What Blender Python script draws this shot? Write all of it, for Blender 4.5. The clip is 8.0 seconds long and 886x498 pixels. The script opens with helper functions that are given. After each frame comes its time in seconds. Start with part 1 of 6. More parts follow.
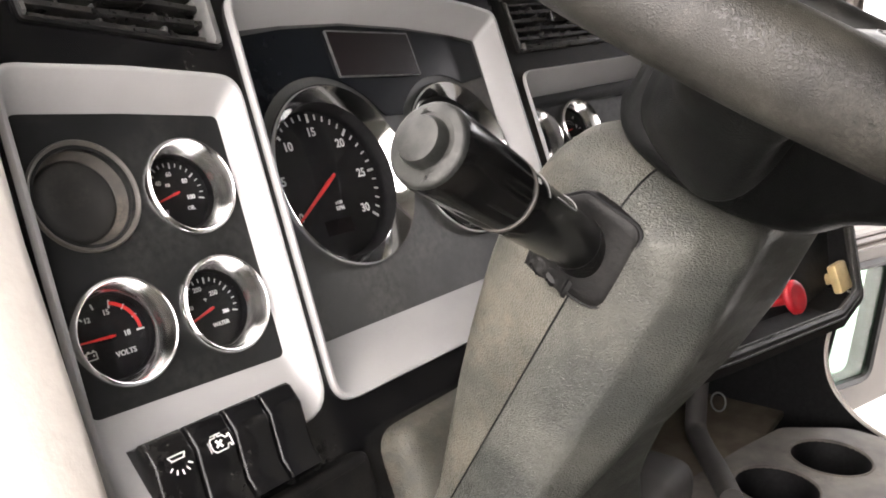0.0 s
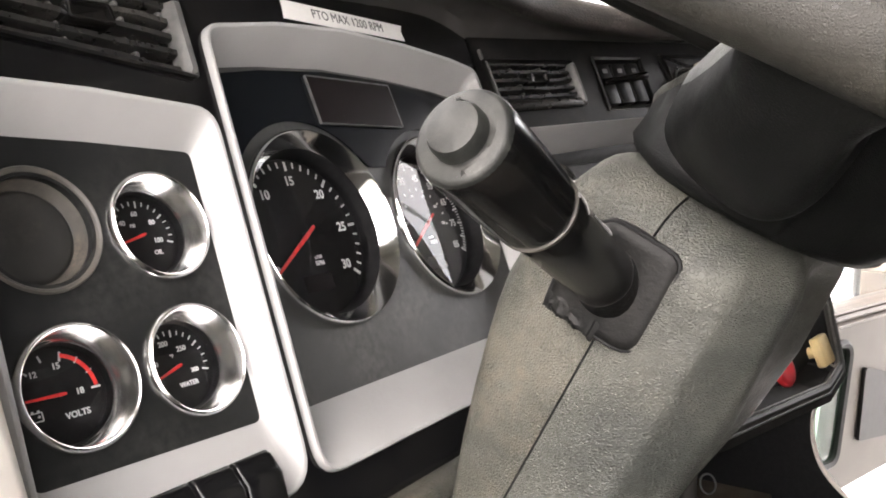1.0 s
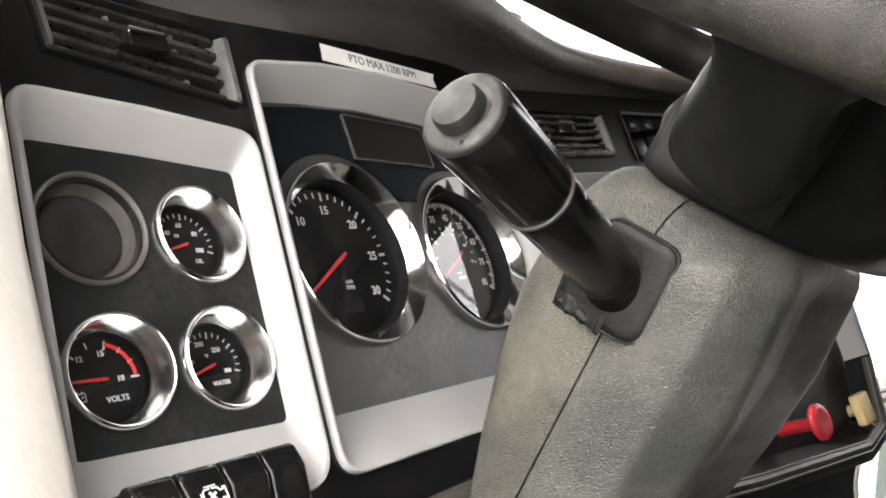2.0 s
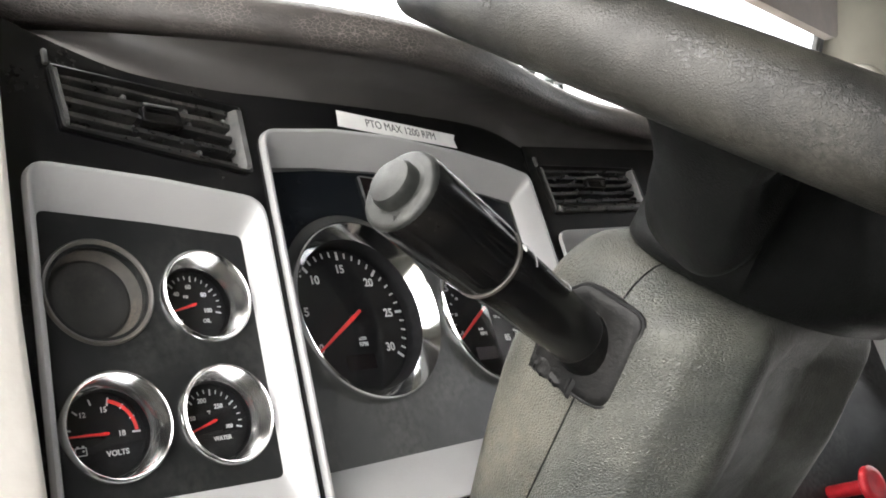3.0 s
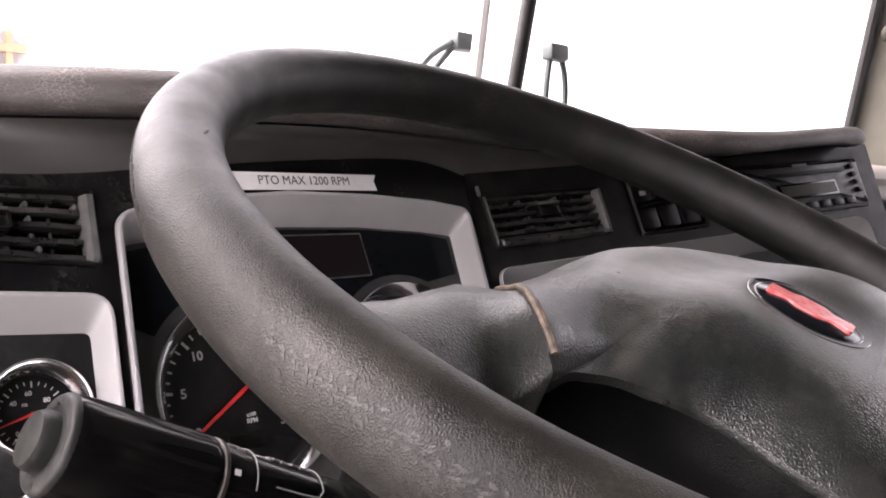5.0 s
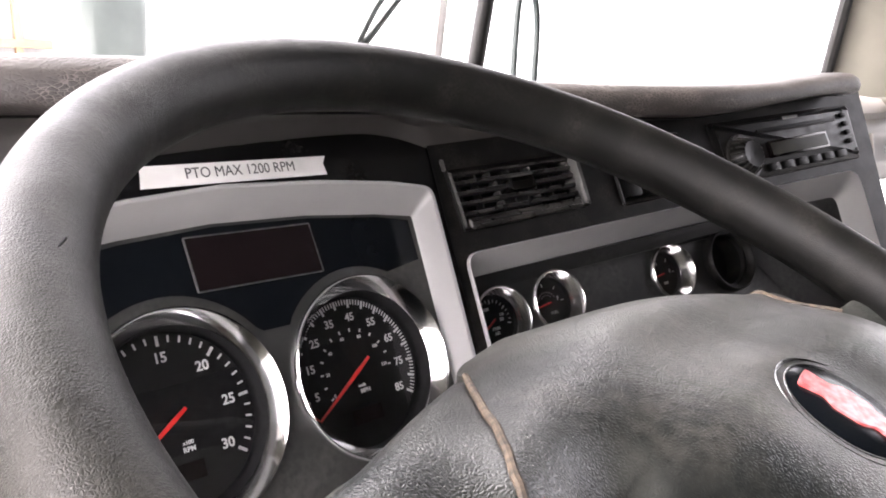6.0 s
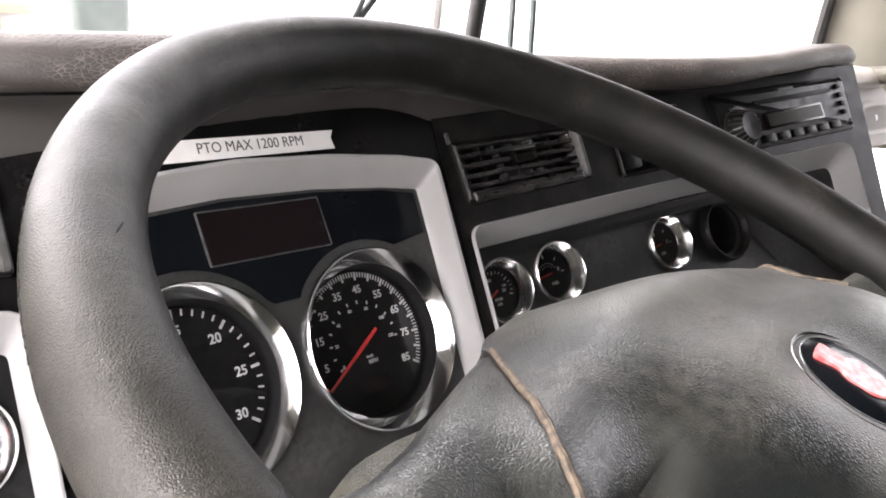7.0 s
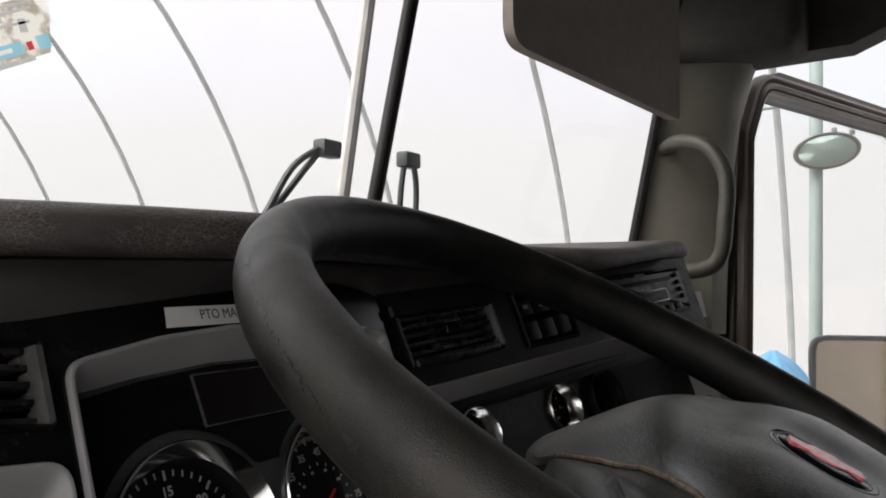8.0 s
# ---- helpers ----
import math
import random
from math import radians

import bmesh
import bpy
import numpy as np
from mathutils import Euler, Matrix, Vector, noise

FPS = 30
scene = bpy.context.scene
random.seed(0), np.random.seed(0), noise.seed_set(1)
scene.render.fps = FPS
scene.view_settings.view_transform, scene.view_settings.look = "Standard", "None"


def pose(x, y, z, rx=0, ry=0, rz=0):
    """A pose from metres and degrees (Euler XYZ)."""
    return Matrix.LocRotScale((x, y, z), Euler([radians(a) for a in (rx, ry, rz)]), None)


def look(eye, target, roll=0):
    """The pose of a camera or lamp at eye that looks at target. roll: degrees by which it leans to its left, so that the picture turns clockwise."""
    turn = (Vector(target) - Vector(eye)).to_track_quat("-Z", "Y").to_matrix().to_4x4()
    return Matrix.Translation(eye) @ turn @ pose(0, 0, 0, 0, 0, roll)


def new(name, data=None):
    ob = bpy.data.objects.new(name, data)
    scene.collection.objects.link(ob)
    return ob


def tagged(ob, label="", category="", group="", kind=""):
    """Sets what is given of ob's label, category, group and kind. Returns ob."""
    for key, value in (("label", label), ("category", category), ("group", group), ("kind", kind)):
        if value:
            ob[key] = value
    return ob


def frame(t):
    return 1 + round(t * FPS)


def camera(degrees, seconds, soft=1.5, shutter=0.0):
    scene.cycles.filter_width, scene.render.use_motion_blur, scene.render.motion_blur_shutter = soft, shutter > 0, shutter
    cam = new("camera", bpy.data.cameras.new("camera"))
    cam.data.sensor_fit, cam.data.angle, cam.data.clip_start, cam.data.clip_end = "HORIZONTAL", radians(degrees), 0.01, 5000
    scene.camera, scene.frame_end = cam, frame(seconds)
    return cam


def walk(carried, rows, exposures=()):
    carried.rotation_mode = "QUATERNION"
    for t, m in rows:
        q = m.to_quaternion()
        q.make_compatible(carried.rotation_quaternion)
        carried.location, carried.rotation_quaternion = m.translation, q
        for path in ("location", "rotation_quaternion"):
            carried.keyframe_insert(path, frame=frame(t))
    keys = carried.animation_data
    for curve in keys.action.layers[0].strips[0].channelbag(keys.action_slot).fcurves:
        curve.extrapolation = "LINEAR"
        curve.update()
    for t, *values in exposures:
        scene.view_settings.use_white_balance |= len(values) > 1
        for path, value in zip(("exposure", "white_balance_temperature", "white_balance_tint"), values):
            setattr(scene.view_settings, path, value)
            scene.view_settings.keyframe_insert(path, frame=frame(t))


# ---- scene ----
from mathutils.geometry import tessellate_polygon

cam = camera(57.5, 8.0, soft=1.8)
PATH = [
    (0, (-0.912, -0.014, 2.102), (0.649, 1.145, 1.634), -0.6),
    (0.5, (-0.888, 0.01, 2.087), (0.732, 1.124, 1.721), -0.4),
    (1, (-0.895, 0.03, 2.068), (0.771, 1.111, 1.832), -0.2),
    (1.5, (-0.906, 0.02, 2.043), (0.741, 1.146, 1.909), -0.1),
    (1.7, (-0.910, 0.014, 2.033), (0.728, 1.159, 1.941), -0.0),
    (2.8, (-0.909, -0.031, 2.036), (0.607, 1.272, 2.112), 0.2),
    (3, (-0.89, -0.041, 2.041), (0.599, 1.293, 2.124), 0.0),
    (3.2, (-0.883, -0.053, 2.053), (0.580, 1.308, 2.140), -0.0),
    (3.5, (-0.886, -0.065, 2.073), (0.576, 1.296, 2.159), 0.1),
    (4, (-0.869, -0.076, 2.116), (0.613, 1.264, 2.203), -0.1),
    (4.2, (-0.861, -0.091, 2.125), (0.585, 1.288, 2.213), 0.0),
    (4.5, (-0.836, -0.109, 2.138), (0.544, 1.338, 2.169), 0.2),
    (4.8, (-0.793, -0.113, 2.137), (0.555, 1.363, 2.072), -0.1),
    (5, (-0.767, -0.101, 2.145), (0.571, 1.381, 2.02), -0.1),
    (5.2, (-0.747, -0.09, 2.162), (0.584, 1.391, 1.98), -0.1),
    (6.3, (-0.712, -0.041, 2.202), (0.679, 1.338, 1.796), -0.4),
    (6.5, (-0.718, -0.041, 2.203), (0.671, 1.332, 1.776), -0.4),
    (7, (-0.728, -0.041, 2.204), (0.665, 1.325, 1.764), -0.3),
    (7.5, (-0.777, -0.027, 2.207), (0.686, 1.273, 1.794), -0.4),
    (7.6, (-0.793, -0.021, 2.203), (0.716, 1.241, 1.833), -0.4),
    (7.7, (-0.808, -0.02, 2.199), (0.763, 1.191, 1.938), -0.1),
    (7.9, (-0.838, -0.007, 2.19), (0.849, 1.068, 2.149), -0.0),
    (8, (-0.853, -0.004, 2.186), (0.862, 1.023, 2.24), 0.1),
]
EXPOSURES = [
    (0.0, 3.9, 6750, 15), (1.5, 3.9, 6700, 13), (3.0, 3.82, 6450, 9), (3.5, 3.85, 6450, 10), (4.0, 2.65, 6450, 15), (4.5, 1.52, 7700, 17), (4.8, 2.2, 6950, 20),
    (5.2, 4.0, 6500, 28), (6.3, 3.95, 6500, 17), (7.5, 3.85, 6500, 16), (7.8, 2.5, 6500, 14), (8.0, 1.1, 6500, 13),
]
walk(cam, [(t, look(eye, target, roll)) for t, eye, target, roll in PATH], EXPOSURES)

# ---- daylight: a white overcast sky round the fabric hall ----
SUN_EL, SUN_AZ = radians(50), radians(300)
world = bpy.data.worlds.new("overcast_day")
scene.world = world
world.use_nodes = True
wt = world.node_tree
sky = wt.nodes.new("ShaderNodeTexSky")
sky.sky_type, sky.sun_disc = "NISHITA", False
sky.sun_elevation, sky.sun_rotation = SUN_EL, SUN_AZ
sky.air_density, sky.dust_density, sky.ozone_density = 1.0, 6.0, 0.3
wt.nodes["Background"].inputs["Strength"].default_value = 0.15
veil = wt.nodes.new("ShaderNodeHueSaturation")
veil.inputs["Saturation"].default_value = 0.3
wt.links.new(sky.outputs[0], veil.inputs["Color"])
cloud = wt.nodes.new("ShaderNodeMix")
cloud.data_type, cloud.blend_type = "RGBA", "LIGHTEN"
cloud.inputs[0].default_value = 1.0
cloud.inputs[7].default_value = (2.8, 2.8, 2.8, 1)
wt.links.new(veil.outputs[0], cloud.inputs[6])
wt.links.new(cloud.outputs[2], wt.nodes["Background"].inputs["Color"])
sun_data = bpy.data.lights.new("sun", "SUN")
sun_data.energy, sun_data.angle, sun_data.color = 1.2, radians(50), (1.0, 0.97, 0.94)
sun = new("sun", sun_data)
sun.matrix_world = look((0, 0, 20), (0 + 14 * math.sin(SUN_AZ) * -1, 14 * math.cos(SUN_AZ) * -1, 20 - 16))

# ---- materials ----


def shader(name, color, rough=0.5, metal=0.0, color2=None, scale=30.0, mix=(0.35, 0.65), bump=0.0, bump_scale=400.0,
           rough2=None, dust=None, dust_amount=0.0, dust_scale=12.0, coat=0.0, stretch=(1, 1, 1), grain="noise", specular=0.5, bump_depth=0.0006, crease=None, worn=None):
    """A surface with colour mottling, roughness wear, dust patches and fine relief, in object space."""
    m = bpy.data.materials.new(name)
    m.use_nodes = True
    nt = m.node_tree
    b = nt.nodes["Principled BSDF"]
    b.inputs["Base Color"].default_value = (*color, 1)
    b.inputs["Roughness"].default_value = rough
    b.inputs["Metallic"].default_value = metal
    b.inputs["Coat Weight"].default_value = coat
    b.inputs["Coat Roughness"].default_value = 0.08
    b.inputs["Specular IOR Level"].default_value = specular
    geo = nt.nodes.new("ShaderNodeNewGeometry")
    mp = nt.nodes.new("ShaderNodeMapping")
    mp.inputs["Scale"].default_value = stretch
    nt.links.new(geo.outputs["Position"], mp.inputs["Vector"])

    def field(sc, detail, lo, hi):
        n = nt.nodes.new("ShaderNodeTexNoise")
        n.inputs["Scale"].default_value, n.inputs["Detail"].default_value = sc, detail
        nt.links.new(mp.outputs[0], n.inputs["Vector"])
        r = nt.nodes.new("ShaderNodeMapRange")
        r.inputs["From Min"].default_value, r.inputs["From Max"].default_value = lo, hi
        nt.links.new(n.outputs["Fac"], r.inputs["Value"])
        return r.outputs["Result"]

    def blend(a_socket, a_value, b_value, fac):
        x = nt.nodes.new("ShaderNodeMix")
        x.data_type = "RGBA"
        nt.links.new(fac, x.inputs[0])
        if a_socket:
            nt.links.new(a_socket, x.inputs[6])
        else:
            x.inputs[6].default_value = (*a_value, 1)
        x.inputs[7].default_value = (*b_value, 1)
        return x.outputs[2]

    col = None
    if color2:
        amount = field(scale, 5, *mix)
        if worn:
            sep = nt.nodes.new("ShaderNodeSeparateXYZ")
            nt.links.new(geo.outputs["Position"], sep.inputs[0])
            where = nt.nodes.new("ShaderNodeMapRange")
            where.inputs["From Min"].default_value, where.inputs["From Max"].default_value = worn
            where.inputs["To Min"].default_value, where.inputs["To Max"].default_value = 1.0, 0.15
            nt.links.new(sep.outputs["X"], where.inputs["Value"])
            held = nt.nodes.new("ShaderNodeMath")
            held.operation = "MULTIPLY"
            nt.links.new(amount, held.inputs[0])
            nt.links.new(where.outputs["Result"], held.inputs[1])
            amount = held.outputs[0]
        col = blend(None, color, color2, amount)
    if dust:
        d1 = field(dust_scale, 8, 0.45, 0.75)
        d2 = field(dust_scale * 14, 3, 0.3, 0.7)
        mul = nt.nodes.new("ShaderNodeMath")
        mul.operation = "MULTIPLY_ADD"
        mul.inputs[2].default_value = 0.0
        nt.links.new(d1, mul.inputs[0])
        nt.links.new(d2, mul.inputs[1])
        am = nt.nodes.new("ShaderNodeMath")
        am.operation = "MULTIPLY"
        am.inputs[1].default_value = dust_amount
        nt.links.new(mul.outputs[0], am.inputs[0])
        col = blend(col, color, dust, am.outputs[0])
    if col:
        nt.links.new(col, b.inputs["Base Color"])
    if rough2 is not None:
        mr = nt.nodes.new("ShaderNodeMapRange")
        mr.inputs["To Min"].default_value, mr.inputs["To Max"].default_value = rough, rough2
        nt.links.new(field(scale * 2.3, 3, 0.25, 0.75), mr.inputs["Value"])
        nt.links.new(mr.outputs["Result"], b.inputs["Roughness"])
    if bump:
        if grain == "leather":
            wander = nt.nodes.new("ShaderNodeTexNoise")
            wander.inputs["Scale"].default_value, wander.inputs["Detail"].default_value = bump_scale * 0.35, 2.0
            nt.links.new(mp.outputs[0], wander.inputs["Vector"])
            bend = nt.nodes.new("ShaderNodeVectorMath")
            bend.operation = "MULTIPLY_ADD"
            bend.inputs[1].default_value = (1.6 / bump_scale,) * 3
            nt.links.new(wander.outputs["Color"], bend.inputs[0])
            nt.links.new(mp.outputs[0], bend.inputs[2])
            cells = nt.nodes.new("ShaderNodeTexVoronoi")
            cells.feature = "DISTANCE_TO_EDGE"
            cells.inputs["Scale"].default_value = bump_scale
            nt.links.new(bend.outputs[0], cells.inputs["Vector"])
            h1 = nt.nodes.new("ShaderNodeMapRange")
            h1.interpolation_type = "SMOOTHSTEP"
            h1.inputs["From Max"].default_value = 0.32
            nt.links.new(cells.outputs["Distance"], h1.inputs["Value"])
            if crease:
                line = nt.nodes.new("ShaderNodeMapRange")
                line.inputs["From Max"].default_value = 0.08
                line.inputs["To Min"].default_value, line.inputs["To Max"].default_value = 0.9, 0.0
                nt.links.new(cells.outputs["Distance"], line.inputs["Value"])
                patchy = nt.nodes.new("ShaderNodeMath")
                patchy.operation = "MULTIPLY"
                nt.links.new(line.outputs["Result"], patchy.inputs[0])
                nt.links.new(field(bump_scale * 0.12, 3, 0.4, 0.62), patchy.inputs[1])
                nt.links.new(blend(col, color, crease, patchy.outputs[0]), b.inputs["Base Color"])
            relief = nt.nodes.new("ShaderNodeMath")
            relief.operation = "MULTIPLY"
            nt.links.new(h1.outputs[0], relief.inputs[0])
            wear = nt.nodes.new("ShaderNodeMapRange")
            wear.inputs["To Min"].default_value = 0.45
            nt.links.new(field(bump_scale * 0.05, 3, 0.35, 0.65), wear.inputs["Value"])
            nt.links.new(wear.outputs["Result"], relief.inputs[1])
            height = relief.outputs[0]
        else:
            height = field(bump_scale, 4, 0.2, 0.8)
        bp = nt.nodes.new("ShaderNodeBump")
        bp.inputs["Strength"].default_value = bump
        bp.inputs["Distance"].default_value = bump_depth
        nt.links.new(height, bp.inputs["Height"])
        nt.links.new(bp.outputs[0], b.inputs["Normal"])
    return m


def pane(name, tint=(1, 1, 1), gloss=1.0, rough=0.0):
    """Thin clear glass: see-through, with a mirror reflection that grows at grazing angles."""
    m = bpy.data.materials.new(name)
    m.use_nodes = True
    nt = m.node_tree
    nt.nodes.clear()
    out = nt.nodes.new("ShaderNodeOutputMaterial")
    tr = nt.nodes.new("ShaderNodeBsdfTransparent")
    tr.inputs[0].default_value = (*tint, 1)
    gl = nt.nodes.new("ShaderNodeBsdfGlossy")
    gl.inputs["Roughness"].default_value = rough
    fr = nt.nodes.new("ShaderNodeLayerWeight")
    fr.inputs["Blend"].default_value = 0.5
    po = nt.nodes.new("ShaderNodeMath")
    po.operation = "POWER"
    po.inputs[1].default_value = 4.5
    sc = nt.nodes.new("ShaderNodeMath")
    sc.operation = "MULTIPLY_ADD"
    sc.inputs[1].default_value, sc.inputs[2].default_value = 0.94 * gloss, 0.05 * gloss
    nt.links.new(fr.outputs["Facing"], po.inputs[0])
    mx = nt.nodes.new("ShaderNodeMixShader")
    nt.links.new(po.outputs[0], sc.inputs[0])
    nt.links.new(sc.outputs[0], mx.inputs[0])
    nt.links.new(tr.outputs[0], mx.inputs[1])
    nt.links.new(gl.outputs[0], mx.inputs[2])
    nt.links.new(mx.outputs[0], out.inputs[0])
    return m


def fabric_skin(name):
    """White hall fabric that lets much of the daylight through."""
    m = bpy.data.materials.new(name)
    m.use_nodes = True
    nt = m.node_tree
    nt.nodes.clear()
    out = nt.nodes.new("ShaderNodeOutputMaterial")
    tr = nt.nodes.new("ShaderNodeBsdfTransparent")
    tr.inputs[0].default_value = (1.0, 0.985, 0.96, 1)
    tl = nt.nodes.new("ShaderNodeBsdfTranslucent")
    tl.inputs[0].default_value = (0.95, 0.94, 0.92, 1)
    mx = nt.nodes.new("ShaderNodeMixShader")
    mx.inputs[0].default_value = 0.35
    nt.links.new(tr.outputs[0], mx.inputs[1])
    nt.links.new(tl.outputs[0], mx.inputs[2])
    nt.links.new(mx.outputs[0], out.inputs[0])
    return m


GLOSS = shader("gloss_black_plastic", (0.004, 0.004, 0.0045), 0.14, rough2=0.2, scale=12, specular=0.32, dust=(0.16, 0.15, 0.13), dust_amount=0.11, dust_scale=26)
DUSTY = shader("dusty_black_plastic", (0.0045, 0.0045, 0.0045), 0.36, rough2=0.55, scale=40, specular=0.15, dust=(0.15, 0.132, 0.112), dust_amount=0.16, dust_scale=46, bump=0.12, bump_scale=900)
SILVER = shader("satin_silver_paint", (0.385, 0.382, 0.378), 0.5, 0.15, color2=(0.33, 0.327, 0.323), scale=9, specular=0.3, rough2=0.5, bump=0.03, bump_scale=1500, dust=(0.26, 0.25, 0.235), dust_amount=0.2, dust_scale=30)
CHARCOAL = shader("charcoal_panel", (0.0065, 0.007, 0.0073), 0.32, 0.0, color2=(0.013, 0.0133, 0.0135), scale=26, rough2=0.46, dust=(0.13, 0.128, 0.12), dust_amount=0.36, dust_scale=15, specular=0.3, bump=0.12, bump_scale=1600)
CLUSTER = shader("dusty_dark_grey_panel", (0.018, 0.0186, 0.0178), 0.36, color2=(0.030, 0.0304, 0.029), scale=20, rough2=0.48, dust=(0.15, 0.145, 0.13), dust_amount=0.38, dust_scale=15, bump=0.1, bump_scale=1600)
CAPGREY = shader("worn_grey_cap", (0.014, 0.0138, 0.0132), 0.40, color2=(0.025, 0.024, 0.0225), scale=40, rough2=0.5, dust=(0.16, 0.14, 0.115), dust_amount=0.3, dust_scale=34)
# brown wear, plus the light on the sloping wall put into the colour
CAPRIM = shader("worn_brownish_lit_cap_rim", (0.060, 0.057, 0.052), 0.34, color2=(0.095, 0.087, 0.077), scale=60, rough2=0.5, dust=(0.26, 0.21, 0.16), dust_amount=0.5, dust_scale=40)
NAVY = shader("dark_header_lens", (0.0035, 0.0045, 0.006), 0.16, rough2=0.24, scale=10, specular=0.14, dust=(0.1, 0.1, 0.1), dust_amount=0.04)
CHROME = shader("polished_chrome_ring", (0.84, 0.845, 0.85), 0.07, 1.0, rough2=0.13, scale=40)
ALUMINIUM = shader("satin_turned_aluminium", (0.78, 0.775, 0.77), 0.15, 1.0, rough2=0.2, scale=35)
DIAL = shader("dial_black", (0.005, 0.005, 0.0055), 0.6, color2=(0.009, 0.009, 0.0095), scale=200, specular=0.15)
INK = shader("white_dial_ink", (0.72, 0.72, 0.7), 0.6, color2=(0.55, 0.55, 0.54), scale=300)
GREYINK = shader("grey_dial_ink", (0.2, 0.2, 0.2), 0.6, color2=(0.14, 0.14, 0.14), scale=300)
REDINK = shader("red_needle_paint", (0.75, 0.035, 0.03), 0.45, color2=(0.6, 0.025, 0.02), scale=200)
LENS = pane("gauge_lens", (0.93, 0.93, 0.94), 1.5, 0.01)
SCREEN = shader("lcd_screen", (0.0072, 0.0047, 0.0052), 0.18, rough2=0.28, scale=90, specular=0.25)
LEATHER = shader("worn_black_leather", (0.0042, 0.0042, 0.0040), 0.36, color2=(0.0160, 0.0152, 0.0125), scale=22, mix=(0.34, 0.66), worn=(-0.62, -0.42), rough2=0.53, bump=0.3, bump_scale=1150, bump_depth=0.0004, grain="leather", dust=(0.15, 0.142, 0.122), dust_amount=0.15, dust_scale=45, specular=0.25)
SCUFF = shader("scuffed_leather", (0.0075, 0.0072, 0.0065), 0.36, color2=(0.0155, 0.0148, 0.0133), scale=220, rough2=0.5, bump=0.3, bump_scale=1500, specular=0.4)
HUBSKIN = shader("grained_hub_skin", (0.0085, 0.0102, 0.0098), 0.25, color2=(0.054, 0.0560, 0.0510), scale=13, mix=(0.40, 0.63), rough2=0.44, specular=0.6, bump=0.36, bump_scale=760, bump_depth=0.0005, grain="leather", dust=(0.23, 0.21, 0.18), dust_amount=0.26, dust_scale=14)
COVER = shader("smooth_black_cover", (0.0019, 0.0021, 0.0021), 0.36, color2=(0.0038, 0.0040, 0.0039), scale=10, rough2=0.55, specular=0.1, bump=0.3, bump_scale=900, grain="leather", bump_depth=0.0004, dust=(0.12, 0.12, 0.11), dust_amount=0.06, dust_scale=16)
SHROUD = shader("grained_grey_plastic", (0.025, 0.0268, 0.0240), 0.30, color2=(0.046, 0.0470, 0.0410), scale=20, mix=(0.4, 0.62), rough2=0.48, specular=0.28, bump=0.75, bump_scale=560, bump_depth=0.0006, grain="leather", stretch=(0.8, 1.0, 1.7), dust=(0.125, 0.118, 0.098), dust_amount=0.3, dust_scale=8)
SHROUDTOP = shader("dirty_grained_grey_plastic", (0.031, 0.0325, 0.0280), 0.36, color2=(0.059, 0.0580, 0.0490), scale=20, mix=(0.4, 0.62), rough2=0.52, specular=0.28, bump=0.75, bump_scale=620, bump_depth=0.0006, grain="leather", stretch=(1, 1.0, 1.2), dust=(0.19, 0.148, 0.10), dust_amount=0.42, dust_scale=9)
STALK = shader("black_stalk_plastic", (0.0035, 0.0035, 0.0036), 0.13, rough2=0.22, scale=20, specular=0.34, dust=(0.15, 0.125, 0.10), dust_amount=0.13, dust_scale=55, bump=0.04, bump_scale=1200)
STALKEND = shader("worn_grey_stalk_end", (0.0055, 0.0060, 0.0057), 0.40, color2=(0.0140, 0.0148, 0.0136), scale=110, mix=(0.42, 0.6), rough2=0.55, specular=0.22, bump=0.1, bump_scale=1500, dust=(0.10, 0.10, 0.09), dust_amount=0.2, dust_scale=60)
RUBBER = shader("dusty_rubber", (0.0018, 0.0019, 0.0020), 0.36, rough2=0.52, specular=0.14, color2=(0.0042, 0.0042, 0.0041), scale=60, bump=0.25, bump_scale=500, dust=(0.12, 0.11, 0.1), dust_amount=0.07, dust_scale=30)
COLLAR = shader("brown_worn_collar", (0.034, 0.028, 0.022), 0.5, color2=(0.018, 0.016, 0.014), scale=150)
SLAT = shader("dusty_black_slat", (0.012, 0.012, 0.0118), 0.22, rough2=0.42, scale=90, specular=0.5, dust=(0.19, 0.175, 0.155), dust_amount=0.5, dust_scale=60)
STRIP = shader("worn_pale_grey_plastic", (0.055, 0.055, 0.053), 0.32, color2=(0.10, 0.098, 0.094), scale=150, rough2=0.5)
VANE = shader("worn_grey_vane_plastic", (0.045, 0.045, 0.044), 0.32, color2=(0.10, 0.098, 0.094), scale=120, rough2=0.55)
PADSKIN = shader("wrinkled_dash_pad", (0.030, 0.026, 0.0245), 0.48, color2=(0.050, 0.044, 0.040), scale=30, rough2=0.62, bump=0.4, bump_scale=400, bump_depth=0.0005, grain="leather", crease=(0.16, 0.140, 0.126), stretch=(0.55, 1, 1.3), dust=(0.24, 0.21, 0.19), dust_amount=0.26, dust_scale=25)
GREYPANEL = shader("smooth_dark_grey_trim", (0.042, 0.039, 0.037), 0.48, color2=(0.052, 0.049, 0.046), scale=15, rough2=0.62, bump=0.15, bump_scale=1300)
CREAM = shader("cream_trim", (0.76, 0.715, 0.655), 0.6, color2=(0.70, 0.655, 0.60), scale=10, bump=0.25, bump_scale=250, dust=(0.4, 0.35, 0.28), dust_amount=0.3)
PALE = shader("pale_grey_cream_plastic", (0.2, 0.185, 0.172), 0.55, color2=(0.17, 0.158, 0.147), scale=14, bump=0.15, bump_scale=600, dust=(0.25, 0.22, 0.18), dust_amount=0.25)
